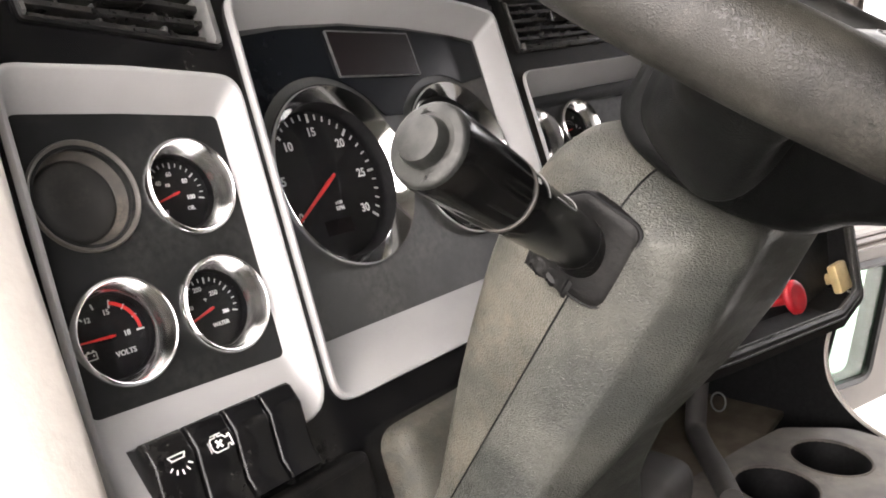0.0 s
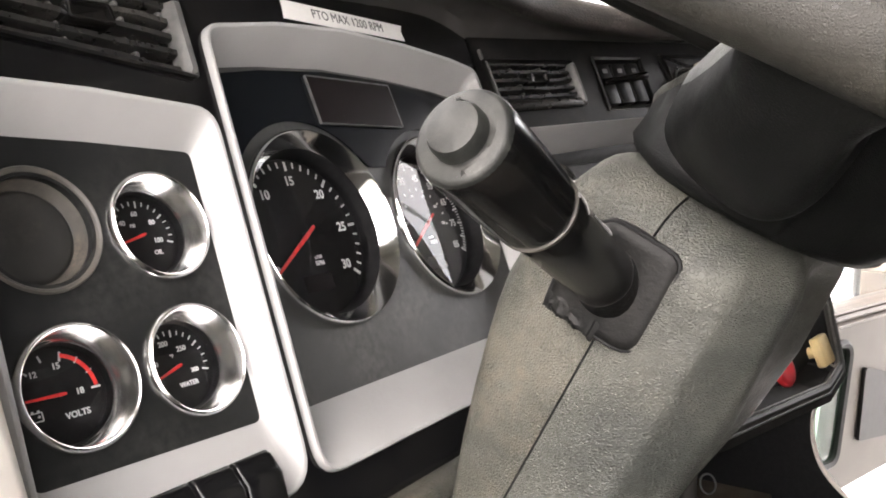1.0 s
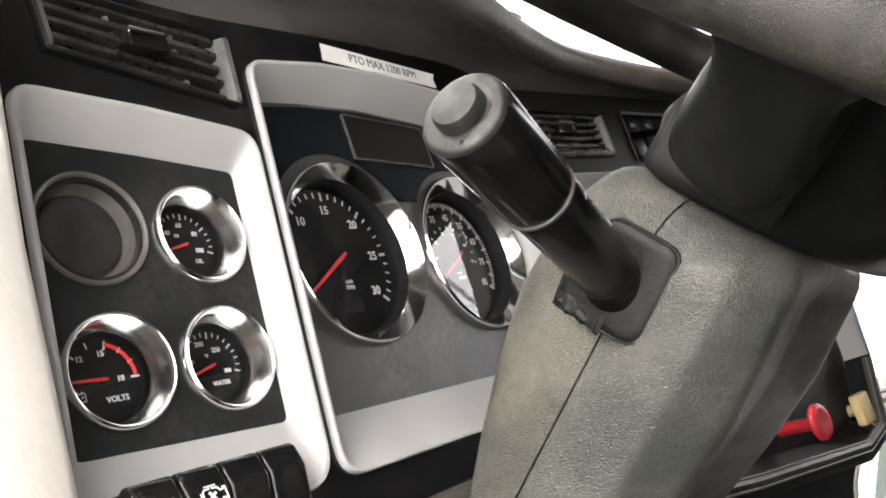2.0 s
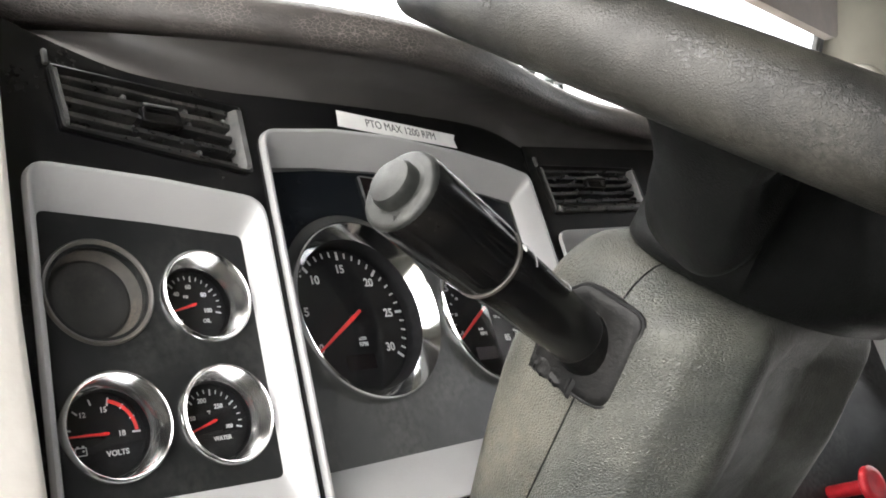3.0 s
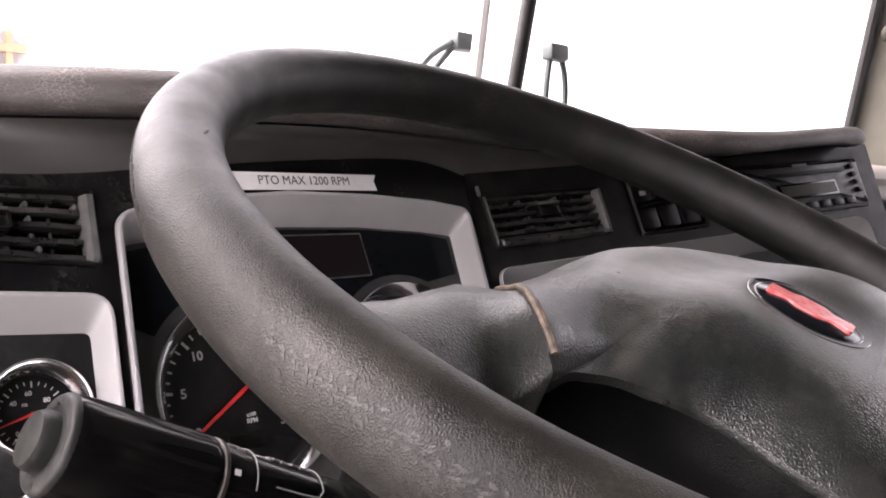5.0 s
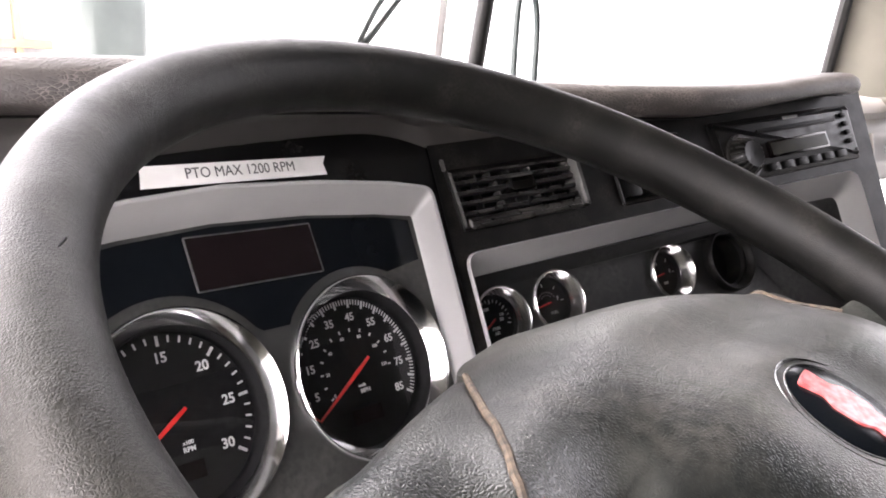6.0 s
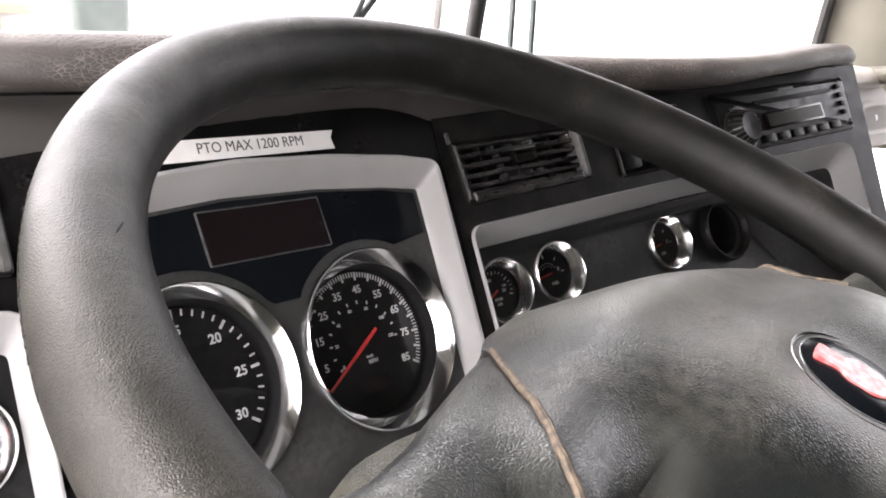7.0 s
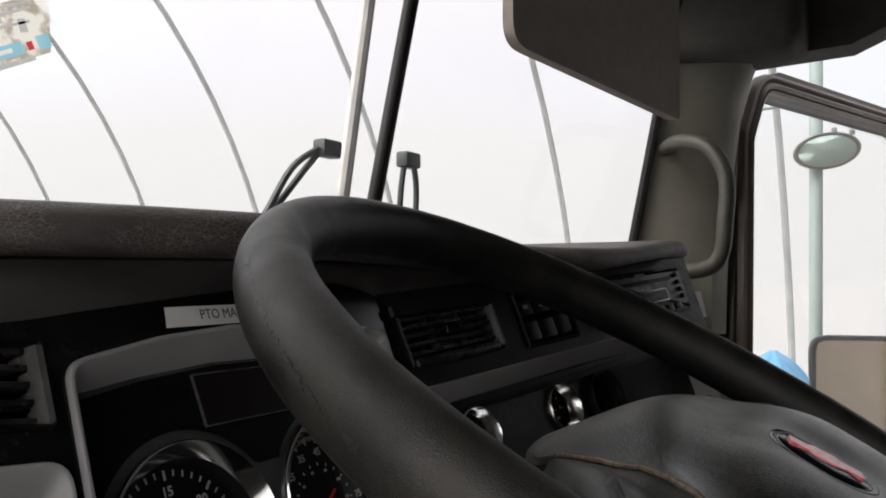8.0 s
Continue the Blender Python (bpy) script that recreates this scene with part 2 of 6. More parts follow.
BROWNMAT = shader("brown_dusty_mat", (0.10, 0.08, 0.055), 0.85, color2=(0.15, 0.125, 0.09), scale=40, bump=0.4, bump_scale=300)
OLIVE = shader("olive_grey_trim", (0.115, 0.112, 0.092), 0.6, color2=(0.145, 0.139, 0.116), scale=9, bump=0.15, bump_scale=400)
HANDLE = shader("dirty_olive_grip", (0.026, 0.0245, 0.019), 0.55, color2=(0.042, 0.039, 0.03), scale=20, bump=0.15, bump_scale=500)
CHANNEL = shader("brown_window_channel", (0.06, 0.048, 0.04), 0.45, color2=(0.085, 0.068, 0.057), scale=20)
ENDPANEL = shader("grey_end_boarding", (0.22, 0.22, 0.22), 0.8, color2=(0.27, 0.27, 0.265), scale=2)
TRAYGREY = shader("dusty_brown_grey_tray", (0.070, 0.064, 0.057), 0.5, color2=(0.12, 0.109, 0.095), scale=26, rough2=0.65, dust=(0.25, 0.21, 0.16), dust_amount=0.5, dust_scale=14)
DOORTRIM = shader("taupe_door_trim", (0.052, 0.045, 0.038), 0.6, color2=(0.066, 0.058, 0.049), scale=9, bump=0.15, bump_scale=400)
TAUPE = shader("taupe_visor_cloth", (0.19, 0.165, 0.15), 0.8, color2=(0.22, 0.19, 0.17), scale=40, bump=0.3, bump_scale=1200)
BLACKSEAL = shader("black_rubber_seal", (0.006, 0.006, 0.006), 0.5, color2=(0.011, 0.011, 0.011), scale=50, specular=0.25)
PAPER = shader("white_label_tape", (0.78, 0.77, 0.75), 0.45, color2=(0.7, 0.69, 0.67), scale=60)
PRINT = shader("black_print", (0.03, 0.03, 0.03), 0.5, color2=(0.06, 0.06, 0.06), scale=500)
TAN = shader("worn_tan_seam", (0.12, 0.088, 0.06), 0.7, color2=(0.022, 0.017, 0.013), scale=260)
REDKNOB = shader("red_knob_plastic", (0.55, 0.02, 0.03), 0.4, color2=(0.42, 0.02, 0.03), scale=80)
YELKNOB = shader("yellow_knob_plastic", (0.68, 0.52, 0.26), 0.45, color2=(0.58, 0.44, 0.22), scale=80)
WINDOW = pane("window_glass", (0.985, 0.995, 0.99), 0.3)
GREENPANE = pane("green_tinted_glass", (0.42, 0.53, 0.47), 0.6)
STEEL = shader("grey_galvanised_steel", (0.2, 0.21, 0.205), 0.5, 0.3, color2=(0.17, 0.18, 0.175), scale=20)
PALEPOST = shader("pale_green_grey_paint", (0.30, 0.36, 0.345), 0.5, color2=(0.25, 0.31, 0.295), scale=8)
HOOPPIPE = shader("pale_galvanised_pipe", (0.36, 0.375, 0.37), 0.55, 0.2, color2=(0.30, 0.315, 0.31), scale=6)
ARMGREY = shader("weathered_wiper_arm", (0.018, 0.026, 0.026), 0.5, color2=(0.035, 0.045, 0.044), scale=60)
PALEBLADE = shader("pale_grey_blade", (0.5, 0.5, 0.49), 0.5, color2=(0.42, 0.42, 0.41), scale=30)
CABPAINT = shader("tan_cab_paint", (0.42, 0.36, 0.29), 0.3, color2=(0.37, 0.315, 0.25), scale=6, rough2=0.45, dust=(0.3, 0.27, 0.22), dust_amount=0.3)
# the warm tint paints a beige reflection into the mirror's colour
MIRROR = shader("mirror_glass", (0.68, 0.62, 0.56), 0.03, 1.0, rough2=0.06, scale=30)
CONVEX = shader("pale_convex_glass", (0.42, 0.5, 0.46), 0.1, 0.6, color2=(0.36, 0.44, 0.4), scale=8)
FABRIC = fabric_skin("hall_fabric")
GRAVEL = shader("pale_gravel_floor", (0.27, 0.27, 0.27), 0.9, color2=(0.34, 0.34, 0.342), scale=6, bump=0.6, bump_scale=60)
POSTWRAP = shader("grey_green_wrap", (0.03, 0.038, 0.035), 0.4, color2=(0.045, 0.055, 0.05), scale=6)
WOOD = shader("end_wall_boards", (0.32, 0.2, 0.12), 0.7, color2=(0.25, 0.15, 0.09), scale=3)
BLUETARP = shader("blue_tarpaulin", (0.08, 0.24, 0.42), 0.4, color2=(0.12, 0.30, 0.48), scale=4, bump=0.3, bump_scale=12)
BANNERCLOTH = shader("banner_cloth", (0.42, 0.37, 0.29), 0.8, color2=(0.80, 0.78, 0.71), scale=5, mix=(0.42, 0.56))
CYAN = shader("cyan_print", (0.25, 0.52, 0.62), 0.8, color2=(0.32, 0.58, 0.66), scale=5)
BADGERING = shader("dulled_chrome", (0.17, 0.17, 0.17), 0.25, 1.0)
ENAMEL = shader("red_badge_enamel", (0.58, 0.06, 0.06), 0.35, color2=(0.64, 0.22, 0.22), scale=300, coat=0.25)
HEADLINER = shader("dark_headliner", (0.024, 0.022, 0.02), 0.9, color2=(0.032, 0.03, 0.026), scale=30, bump=0.2, bump_scale=700)

# ---- mesh helpers ----


def part(name, bm, material, parent=None, label="", sharp=35, m=None):
    """Links a bmesh as one mesh object under a thing or a part."""
    me = bpy.data.meshes.new(name)
    bmesh.ops.recalc_face_normals(bm, faces=bm.faces)
    bm.to_mesh(me)
    bm.free()
    me.materials.append(material)
    for p in me.polygons:
        p.use_smooth = True
    me.set_sharp_from_angle(angle=radians(sharp))
    ob = new(name, me)
    if parent:
        ob.parent = parent
    if m is not None:
        ob.matrix_basis = m
    if label:
        ob["label"] = label
    return ob


def thing(name, label, category, m=Matrix(), group="", kind=""):
    ob = new(name)
    ob.empty_display_size = 0.02
    ob.matrix_basis = m
    return tagged(ob, label, category, group, kind)


def loft(loops, closed=True, cap0=False, cap1=False, bm=None):
    """Joins rings of 3D points of equal count."""
    bm = bm or bmesh.new()
    rings = [[bm.verts.new(p) for p in lp] for lp in loops]
    n = len(rings[0])
    for a, b in zip(rings, rings[1:]):
        for i in range(n if closed else n - 1):
            j = (i + 1) % n
            bm.faces.new((a[i], a[j], b[j], b[i]))
    if cap0:
        bm.faces.new(rings[0][::-1])
    if cap1:
        bm.faces.new(rings[-1])
    return bm


def rpoly(corners, k=5):
    """A closed outline with rounded corners: (x, y, radius) each."""
    out = []
    n = len(corners)
    for i, (x, y, r) in enumerate(corners):
        p, a, b = Vector((x, y)), Vector(corners[i - 1][:2]), Vector(corners[(i + 1) % n][:2])
        if r <= 0:
            out.append(p)
            continue
        da, db = (a - p).normalized(), (b - p).normalized()
        half = da.angle(db) / 2
        cut = min(r / math.tan(half), 0.48 * (a - p).length, 0.48 * (b - p).length)
        s, e = p + da * cut, p + db * cut
        for j in range(k + 1):
            f = j / k
            out.append(s * (1 - f) ** 2 + p * 2 * f * (1 - f) + e * f ** 2)
    return out


def grow(outline, d):
    """The outline moved outward by d (counter-clockwise outlines)."""
    n = len(outline)
    area = sum(outline[i - 1].x * outline[i].y - outline[i].x * outline[i - 1].y for i in range(n))
    sgn = 1 if area > 0 else -1
    res = []
    for i in range(n):
        t = (outline[(i + 1) % n] - outline[i - 1])
        t = t.normalized() if t.length > 1e-9 else Vector((1, 0))
        res.append(outline[i] + Vector((t.y, -t.x)) * d * sgn)
    return res


def at(outline, h):
    return [(p.x, p.y, h) for p in outline]


def plate(outer, holes, h0, h1):
    """A flat sheet of some thickness with openings through it."""
    bm = bmesh.new()
    loops = [outer, *holes]
    flat = [Vector((p.x, p.y, 0)) for lp in loops for p in lp]
    tris = tessellate_polygon([[Vector((p.x, p.y, 0)) for p in lp] for lp in loops])
    top = [bm.verts.new((p.x, p.y, h1)) for p in flat]
    low = [bm.verts.new((p.x, p.y, h0)) for p in flat]
    for t in tris:
        try:
            bm.faces.new([top[i] for i in t])
            bm.faces.new([low[i] for i in reversed(t)])
        except ValueError:
            pass
    s = 0
    for lp in loops:
        n = len(lp)
        for i in range(n):
            j = (i + 1) % n
            try:
                bm.faces.new((top[s + i], top[s + j], low[s + j], low[s + i]))
            except ValueError:
                pass
        s += n
    return bm


def lathe(profile, seg=48, bm=None, cx=0.0, cy=0.0):
    """Turns (radius, height) points round the local z axis."""
    rings = []
    for r, h in profile:
        r = max(r, 1e-5)
        rings.append([(cx + r * math.cos(2 * math.pi * i / seg), cy + r * math.sin(2 * math.pi * i / seg), h) for i in range(seg)])
    return loft(rings, bm=bm)


def tube(points, radius, seg=12, caps=True, bm=None, squash=1.0):
    """A round bar along points; radius may be a list."""
    pts = [Vector(p) for p in points]
    rad = radius if isinstance(radius, (list, tuple)) else [radius] * len(pts)
    rings = []
    ref = None
    for i, p in enumerate(pts):
        t = (pts[min(i + 1, len(pts) - 1)] - pts[max(i - 1, 0)]).normalized()
        if ref is None:
            ref = t.orthogonal().normalized()
        ref = (ref - t * ref.dot(t)).normalized()
        o = t.cross(ref)
        rings.append([p + rad[i] * (ref * math.cos(2 * math.pi * k / seg) + o * squash * math.sin(2 * math.pi * k / seg)) for k in range(seg)])
    return loft(rings, cap0=caps, cap1=caps, bm=bm)


def block(c, s, bevel=0.0, bm=None, seg=2):
    """A box with softened edges: centre and full sizes."""
    b = bmesh.new()
    bmesh.ops.create_cube(b, size=1.0)
    for v in b.verts:
        v.co = Vector((c[0] + v.co.x * s[0], c[1] + v.co.y * s[1], c[2] + v.co.z * s[2]))
    if bevel:
        bmesh.ops.bevel(b, geom=list(b.edges), offset=bevel, segments=seg, profile=0.5, affect="EDGES")
    return merge(bm, b)


def merge(bm, b):
    if bm is None:
        return b
    me = bpy.data.meshes.new("tmp")
    b.to_mesh(me)
    b.free()
    bm.from_mesh(me)
    bpy.data.meshes.remove(me)
    return bm


def letters(texts, depth=0.0003, weight=0.022):
    """One bmesh with several words: (string, x, y, height, turn in degrees), centred, on z = 0."""
    bm = bmesh.new()
    for string, x, y, size, turn in texts:
        cu = bpy.data.curves.new("word", "FONT")
        cu.body, cu.size, cu.align_x, cu.align_y, cu.extrude = string, size, "CENTER", "CENTER", depth / 2
        cu.resolution_u = 3
        cu.offset = size * weight
        ob = bpy.data.objects.new("word", cu)
        scene.collection.objects.link(ob)
        me = bpy.data.meshes.new_from_object(ob.evaluated_get(bpy.context.evaluated_depsgraph_get()))
        me.transform(pose(x, y, depth / 2, 0, 0, turn))
        bm.from_mesh(me)
        bpy.data.objects.remove(ob)
        bpy.data.curves.remove(cu)
        bpy.data.meshes.remove(me)
    return bm


def bars(rects, depth=0.0003):
    """Flat ink bars: (x, y, length, width, turn in degrees)."""
    bm = bmesh.new()
    for x, y, a, b, turn in rects:
        m = pose(x, y, depth / 2, 0, 0, turn)
        c = bmesh.ops.create_cube(bm, size=1.0)
        bmesh.ops.transform(bm, matrix=m @ Matrix.Diagonal((a, b, depth, 1)), verts=c["verts"])
    return bm


def smooth(pts, n=8):
    """A Catmull-Rom curve through the points."""
    pts = [Vector(p) for p in pts]
    out = []
    for i in range(len(pts) - 1):
        a, b, c, d = pts[max(i - 1, 0)], pts[i], pts[i + 1], pts[min(i + 2, len(pts) - 1)]
        for k in range(n):
            t = k / n
            out.append(0.5 * ((2 * b) + (c - a) * t + (2 * a - 5 * b + 4 * c - d) * t * t + (3 * b - a - 3 * c + d) * t ** 3))
    out.append(pts[-1])
    return out


# ---- the planes of the dashboard: u to the right, w up along the face, h out towards the driver ----
DASH = Matrix(((1, 0, 0, 0), (0, 0.375, -0.927, 0.39), (0, 0.927, 0.375, 2.086), (0, 0, 0, 1)))
SWING = math.atan(0.22)
RIGHT = DASH @ pose(-0.286, 0, 0.0265) @ Matrix.Rotation(-SWING, 4, "Y")

dashboard = thing("dashboard", "dusty gloss black truck dashboard with satin silver surrounds", "dashboard", DASH)

# outlines on the main face (u, w)
CL_OUT = rpoly([(-0.590, 0.0445, 0.014), (-0.53, 0.054, 0), (-0.47, 0.058, 0), (-0.40, 0.0555, 0), (-0.34, 0.050, 0), (-0.3035, 0.0435, 0.010), (-0.311, -0.2025, 0.016), (-0.604, -0.2025, 0.016)][::-1])
CL_IN = rpoly([(-0.582, 0.0335, 0.008), (-0.53, 0.0395, 0), (-0.47, 0.043, 0), (-0.40, 0.041, 0), (-0.34, 0.0355, 0), (-0.305, 0.0305, 0.004), (-0.3105, -0.170, 0.006), (-0.592, -0.170, 0.008)][::-1])
LF_OUT = rpoly([(-0.7365, 0.0045, 0.012), (-0.67, 0.0015, 0), (-0.6015, -0.0055, 0.014), (-0.6125, -0.2025, 0.020), (-0.745, -0.2025, 0.012)][::-1])
LF_IN = rpoly([(-0.729, -0.0125, 0.006), (-0.67, -0.016, 0), (-0.6095, -0.0215, 0.006), (-0.6165, -0.1675, 0.006), (-0.735, -0.1635, 0.006)][::-1])
VENT_L = rpoly([(-0.718, 0.0645, 0.003), (-0.6015, 0.059, 0.003), (-0.603, 0.012, 0.003), (-0.715, 0.0265, 0.003)][::-1])

top_edge = smooth([(-0.748, 0.094, 0), (-0.721, 0.083, 0), (-0.68, 0.0715, 0), (-0.647, 0.0695, 0), (-0.608, 0.0705, 0), (-0.565, 0.0745, 0), (-0.46, 0.0835, 0), (-0.365, 0.088, 0), (-0.325, 0.084, 0), (-0.293, 0.074, 0)], 4)
face = [Vector((p.x, p.y)) for p in top_edge][::-1] + [Vector((-0.7485, -0.0)), Vector((-0.754, -0.29)), Vector((-0.293, -0.29))]
part("fascia", plate(face, [grow(CL_OUT, 0.0015), grow(LF_OUT, 0.0015), VENT_L], 0.014, 0.0235), GLOSS, dashboard, "gloss black fascia with dust")


def bezel_frame(name, outer, inner, floor_h, label):
    lip = grow(outer, 0.0012)
    bm = loft([at(lip, 0.020), at(lip, 0.0262), at(grow(outer, 0.0004), 0.0276), at(grow(outer, -0.0008), 0.0278), at(grow(outer, -0.0022), 0.0268), at(inner, floor_h + 0.0012), at(grow(inner, -0.0012), floor_h)])
    return part(name, bm, SILVER, dashboard, label, 50)


bezel_frame("cluster_surround", CL_OUT, CL_IN, 0.0, "satin silver surround of the main cluster")
bezel_frame("gauge_surround", LF_OUT, LF_IN, 0.010, "satin silver surround of four small gauges")

TACH, SPEED = (-0.5135, -0.0683), (-0.3765, -0.0708)
SMALL = [("oil", -0.6425, -0.0608), ("water", -0.6445, -0.128), ("volt", -0.7045, -0.1266), ("cap", -0.7025, -0.0575)]


def ring2d(cx, cy, r, n=48):
    return [Vector((cx + r * math.cos(2 * math.pi * i / n), cy + r * math.sin(2 * math.pi * i / n))) for i in range(n)]


part("cluster_panel", plate(grow(CL_IN, 0.004), [ring2d(*TACH, 0.0605), ring2d(*SPEED, 0.0605)], -0.004, -0.0002), CLUSTER, dashboard, "dusty charcoal cluster panel")
part("gauge_panel", plate(grow(LF_IN, 0.004), [ring2d(x, y, 0.0245) for _, x, y in SMALL], 0.006, 0.0098), CHARCOAL, dashboard, "dusty charcoal panel holding small gauges")

# dark header lens over the two big dials, with round bites for their rings


def header_outline():
    xs = [(-0.581, 0.028), (-0.53, 0.0355), (-0.47, 0.0395), (-0.40, 0.0375), (-0.34, 0.032), (-0.312, 0.0265), (-0.312, -0.004)]
    pts = [Vector(p) for p in xs]
    r = 0.0705
    for a in range(62, 145, 6):
        pts.append(Vector((SPEED[0] + r * math.cos(radians(a)), SPEED[1] + r * math.sin(radians(a)))))
    pts += [Vector((-0.433, -0.030)), Vector((-0.452, -0.030))]
    for a in range(36, 150, 6):
        pts.append(Vector((TACH[0] + r * math.cos(radians(a)), TACH[1] + r * math.sin(radians(a)))))
    pts.append(Vector((-0.583, -0.02)))
    return pts[::-1]


part("header_lens", plate(header_outline(), [], 0.0, 0.0012), NAVY, dashboard, "smoked dark header lens")

display = thing("dash_display", "blank dark message display with a thin silver edge", "display", DASH @ pose(-0.4455, 0.0168, 0.0012, 0, 0, 0))
DISP = rpoly([(-0.0458, 0.0180, 0.001), (0.0448, 0.0172, 0.001), (0.0470, -0.0170, 0.001), (-0.0442, -0.0165, 0.001)][::-1])
part("screen", plate(grow(DISP, -0.001), [], 0.0004, 0.0021), SCREEN, display)
part("edge", plate(DISP, [grow(DISP, -0.0006)], 0.0004, 0.0024), VANE, display, "thin worn silver edge")

# ---- gauges ----


def needle_mesh(length, angle, width, h, hub, tail=0.3):
    bm = bmesh.new()
    d, s = Vector((math.cos(angle), math.sin(angle), 0)), Vector((-math.sin(angle), math.cos(angle), 0))
    pts = [(-tail, 0.7), (0.0, 1.0), (1.0, 0.45)]
    rows = []
    for f, wd in pts:
        c = d * length * f
        rows.append([c + s * width * wd / 2 + Vector((0, 0, h)), c - s * width * wd / 2 + Vector((0, 0, h)), c - s * width * wd / 2 + Vector((0, 0, h - 0.0012)), c + s * width * wd / 2 + Vector((0, 0, h - 0.0012))])
    return loft(rows, cap0=True, cap1=True)


def gauge(name, label, m, r, depth, ring_mat, ticks, words, needle, extra=None, ring_h=0.006, inner=0.80, cone=(0.05, -0.005)):
    """A round dial: sloping bezel, well, dial, scale, numerals, needle, pivot and lens. Local z looks at the driver."""
    g = thing(name, label, "gauge", m, "dashboard gauges")
    ri = r * inner
    ci, ch = cone
    prof = [(r + 0.0010, -0.002), (r + 0.0008, ring_h * 0.45), (r - 0.0002, ring_h * 0.85), (r - 0.0012, ring_h), (r - 0.0020, ring_h * 0.85), (ci + 0.0006, ch + 0.0010), (ci, ch)]
    part("bezel", lathe(prof, 96), ring_mat, g, "polished sloping bezel", 60)
    part("well", lathe([(ci + 0.0002, ch + 0.0002), (ri, -depth)], 48), DIAL, g, "black dial well", 60)
    part("dial", lathe([(0.0, -depth), (ri + 0.0006, -depth)], 48), DIAL, g, "black dial face")
    z = pose(0, 0, -depth + 0.0002)
    part("scale", bars(ticks), INK, g, "white scale marks", m=z)
    for word in words:
        part("numeral", letters([word]), INK, g, "", m=z)
    if extra:
        for nm, bm, mt, lb in extra:
            part(nm, bm, mt, g, lb, m=z)
    ang, ln, wd, tl = needle
    nd = part("needle", needle_mesh(ln, ang, wd, -depth + 0.0028, 0, tl), REDINK, g, "red needle")
    part("pivot", lathe([(0.0, -depth + 0.0014), (wd * 0.9, -depth + 0.0012), (wd * 1.1, -depth + 0.0005)], 20), DIAL, nd, "black pivot post")
    lens = part("lens", lathe([(0.0, -depth + 0.0052), (ri + (r - ri) * 0.0050 / (depth + ring_h), -depth + 0.0050)], 40), LENS, g, "clear dial lens")
    lens.visible_shadow = False
    return g


def polar(r, deg):
    return r * math.cos(radians(deg)), r * math.sin(radians(deg))


def scale_marks(spec):
    """(first, last, count, radius, length, width): evenly spaced marks along an arc, degrees."""
    out = []
    for a0, a1, n, r, ln, wd in spec:
        for i in range(n):
            a = a0 + (a1 - a0) * i / max(n - 1, 1)
            x, y = polar(r, a)
            out.append((x, y, ln, wd, a))
    return out


# tachometer: 0 at lower left, 30 at lower right
T0, T1 = 212.0, -36.0


def tang(v):
    return T0 + (T1 - T0) * v / 30.0


ticks = scale_marks([(T0, T1, 7, 0.0478, 0.0062, 0.0019), (T0, T1, 31, 0.0488, 0.0040, 0.0012)])
words = [(str(v), *polar(0.0375, tang(v)), 0.0086, 0) for v in (0, 5, 10, 15, 20, 25, 30)]
words += [("x100", 0.006, -0.0145, 0.0034, 0), ("RPM", 0.006, -0.0185, 0.0042, 0)]
gauge("tachometer", "black tachometer with white numerals, red needle at zero and chrome ring", DASH @ pose(*TACH, 0), 0.0635, 0.0195, CHROME, ticks, words,
      (radians(212.5), 0.0515, 0.0027, 0.2), [("odometer_window", bars([(0.0, -0.031, 0.026, 0.0105, 0)]), SCREEN, "dark odometer window")], inner=0.835, cone=(0.0545, -0.0050))
S0, S1 = 209.0, -30.8


def sang(v):
    return S0 + (S1 - S0) * v / 85.0


ticks = scale_marks([(sang(5), S1, 17, 0.0480, 0.0058, 0.0017), (S0, S1, 86, 0.0492, 0.0036, 0.0009)])
ticks += scale_marks([(sang(0), sang(75), 13, 0.0292, 0.0024, 0.0012)])
words = [(str(v), *polar(0.0382, sang(v)), 0.0078, 0) for v in range(5, 86, 10)]
words += [("0", *polar(0.0262, sang(0)), 0.0036, 0)]
words += [(str(v), *polar(0.0245, sang(v * 0.6214)), 0.0033, 0) for v in (20, 40, 60, 80, 100, 120)]
words += [("km/h", 0.001, -0.0105, 0.003, 0), ("MPH", 0.003, -0.0145, 0.0042, 0)]
gauge("speedometer", "black speedometer with white numerals, red needle at zero and chrome ring", DASH @ pose(*SPEED, 0), 0.0638, 0.0205, CHROME, ticks, words,
      (radians(212.5), 0.050, 0.0025, 0.27), [("odometer_window", bars([(0.0, -0.031, 0.026, 0.0105, 0)]), SCREEN, "dark odometer window")], inner=0.835, cone=(0.0545, -0.0050))


def small_gauge(name, label, m, ticks, words, needle, extra=None):
    return gauge(name, label, m, 0.0270, 0.0155, ALUMINIUM, ticks, words, needle, extra, ring_h=0.0045, inner=0.80, cone=(0.0221, -0.0115))


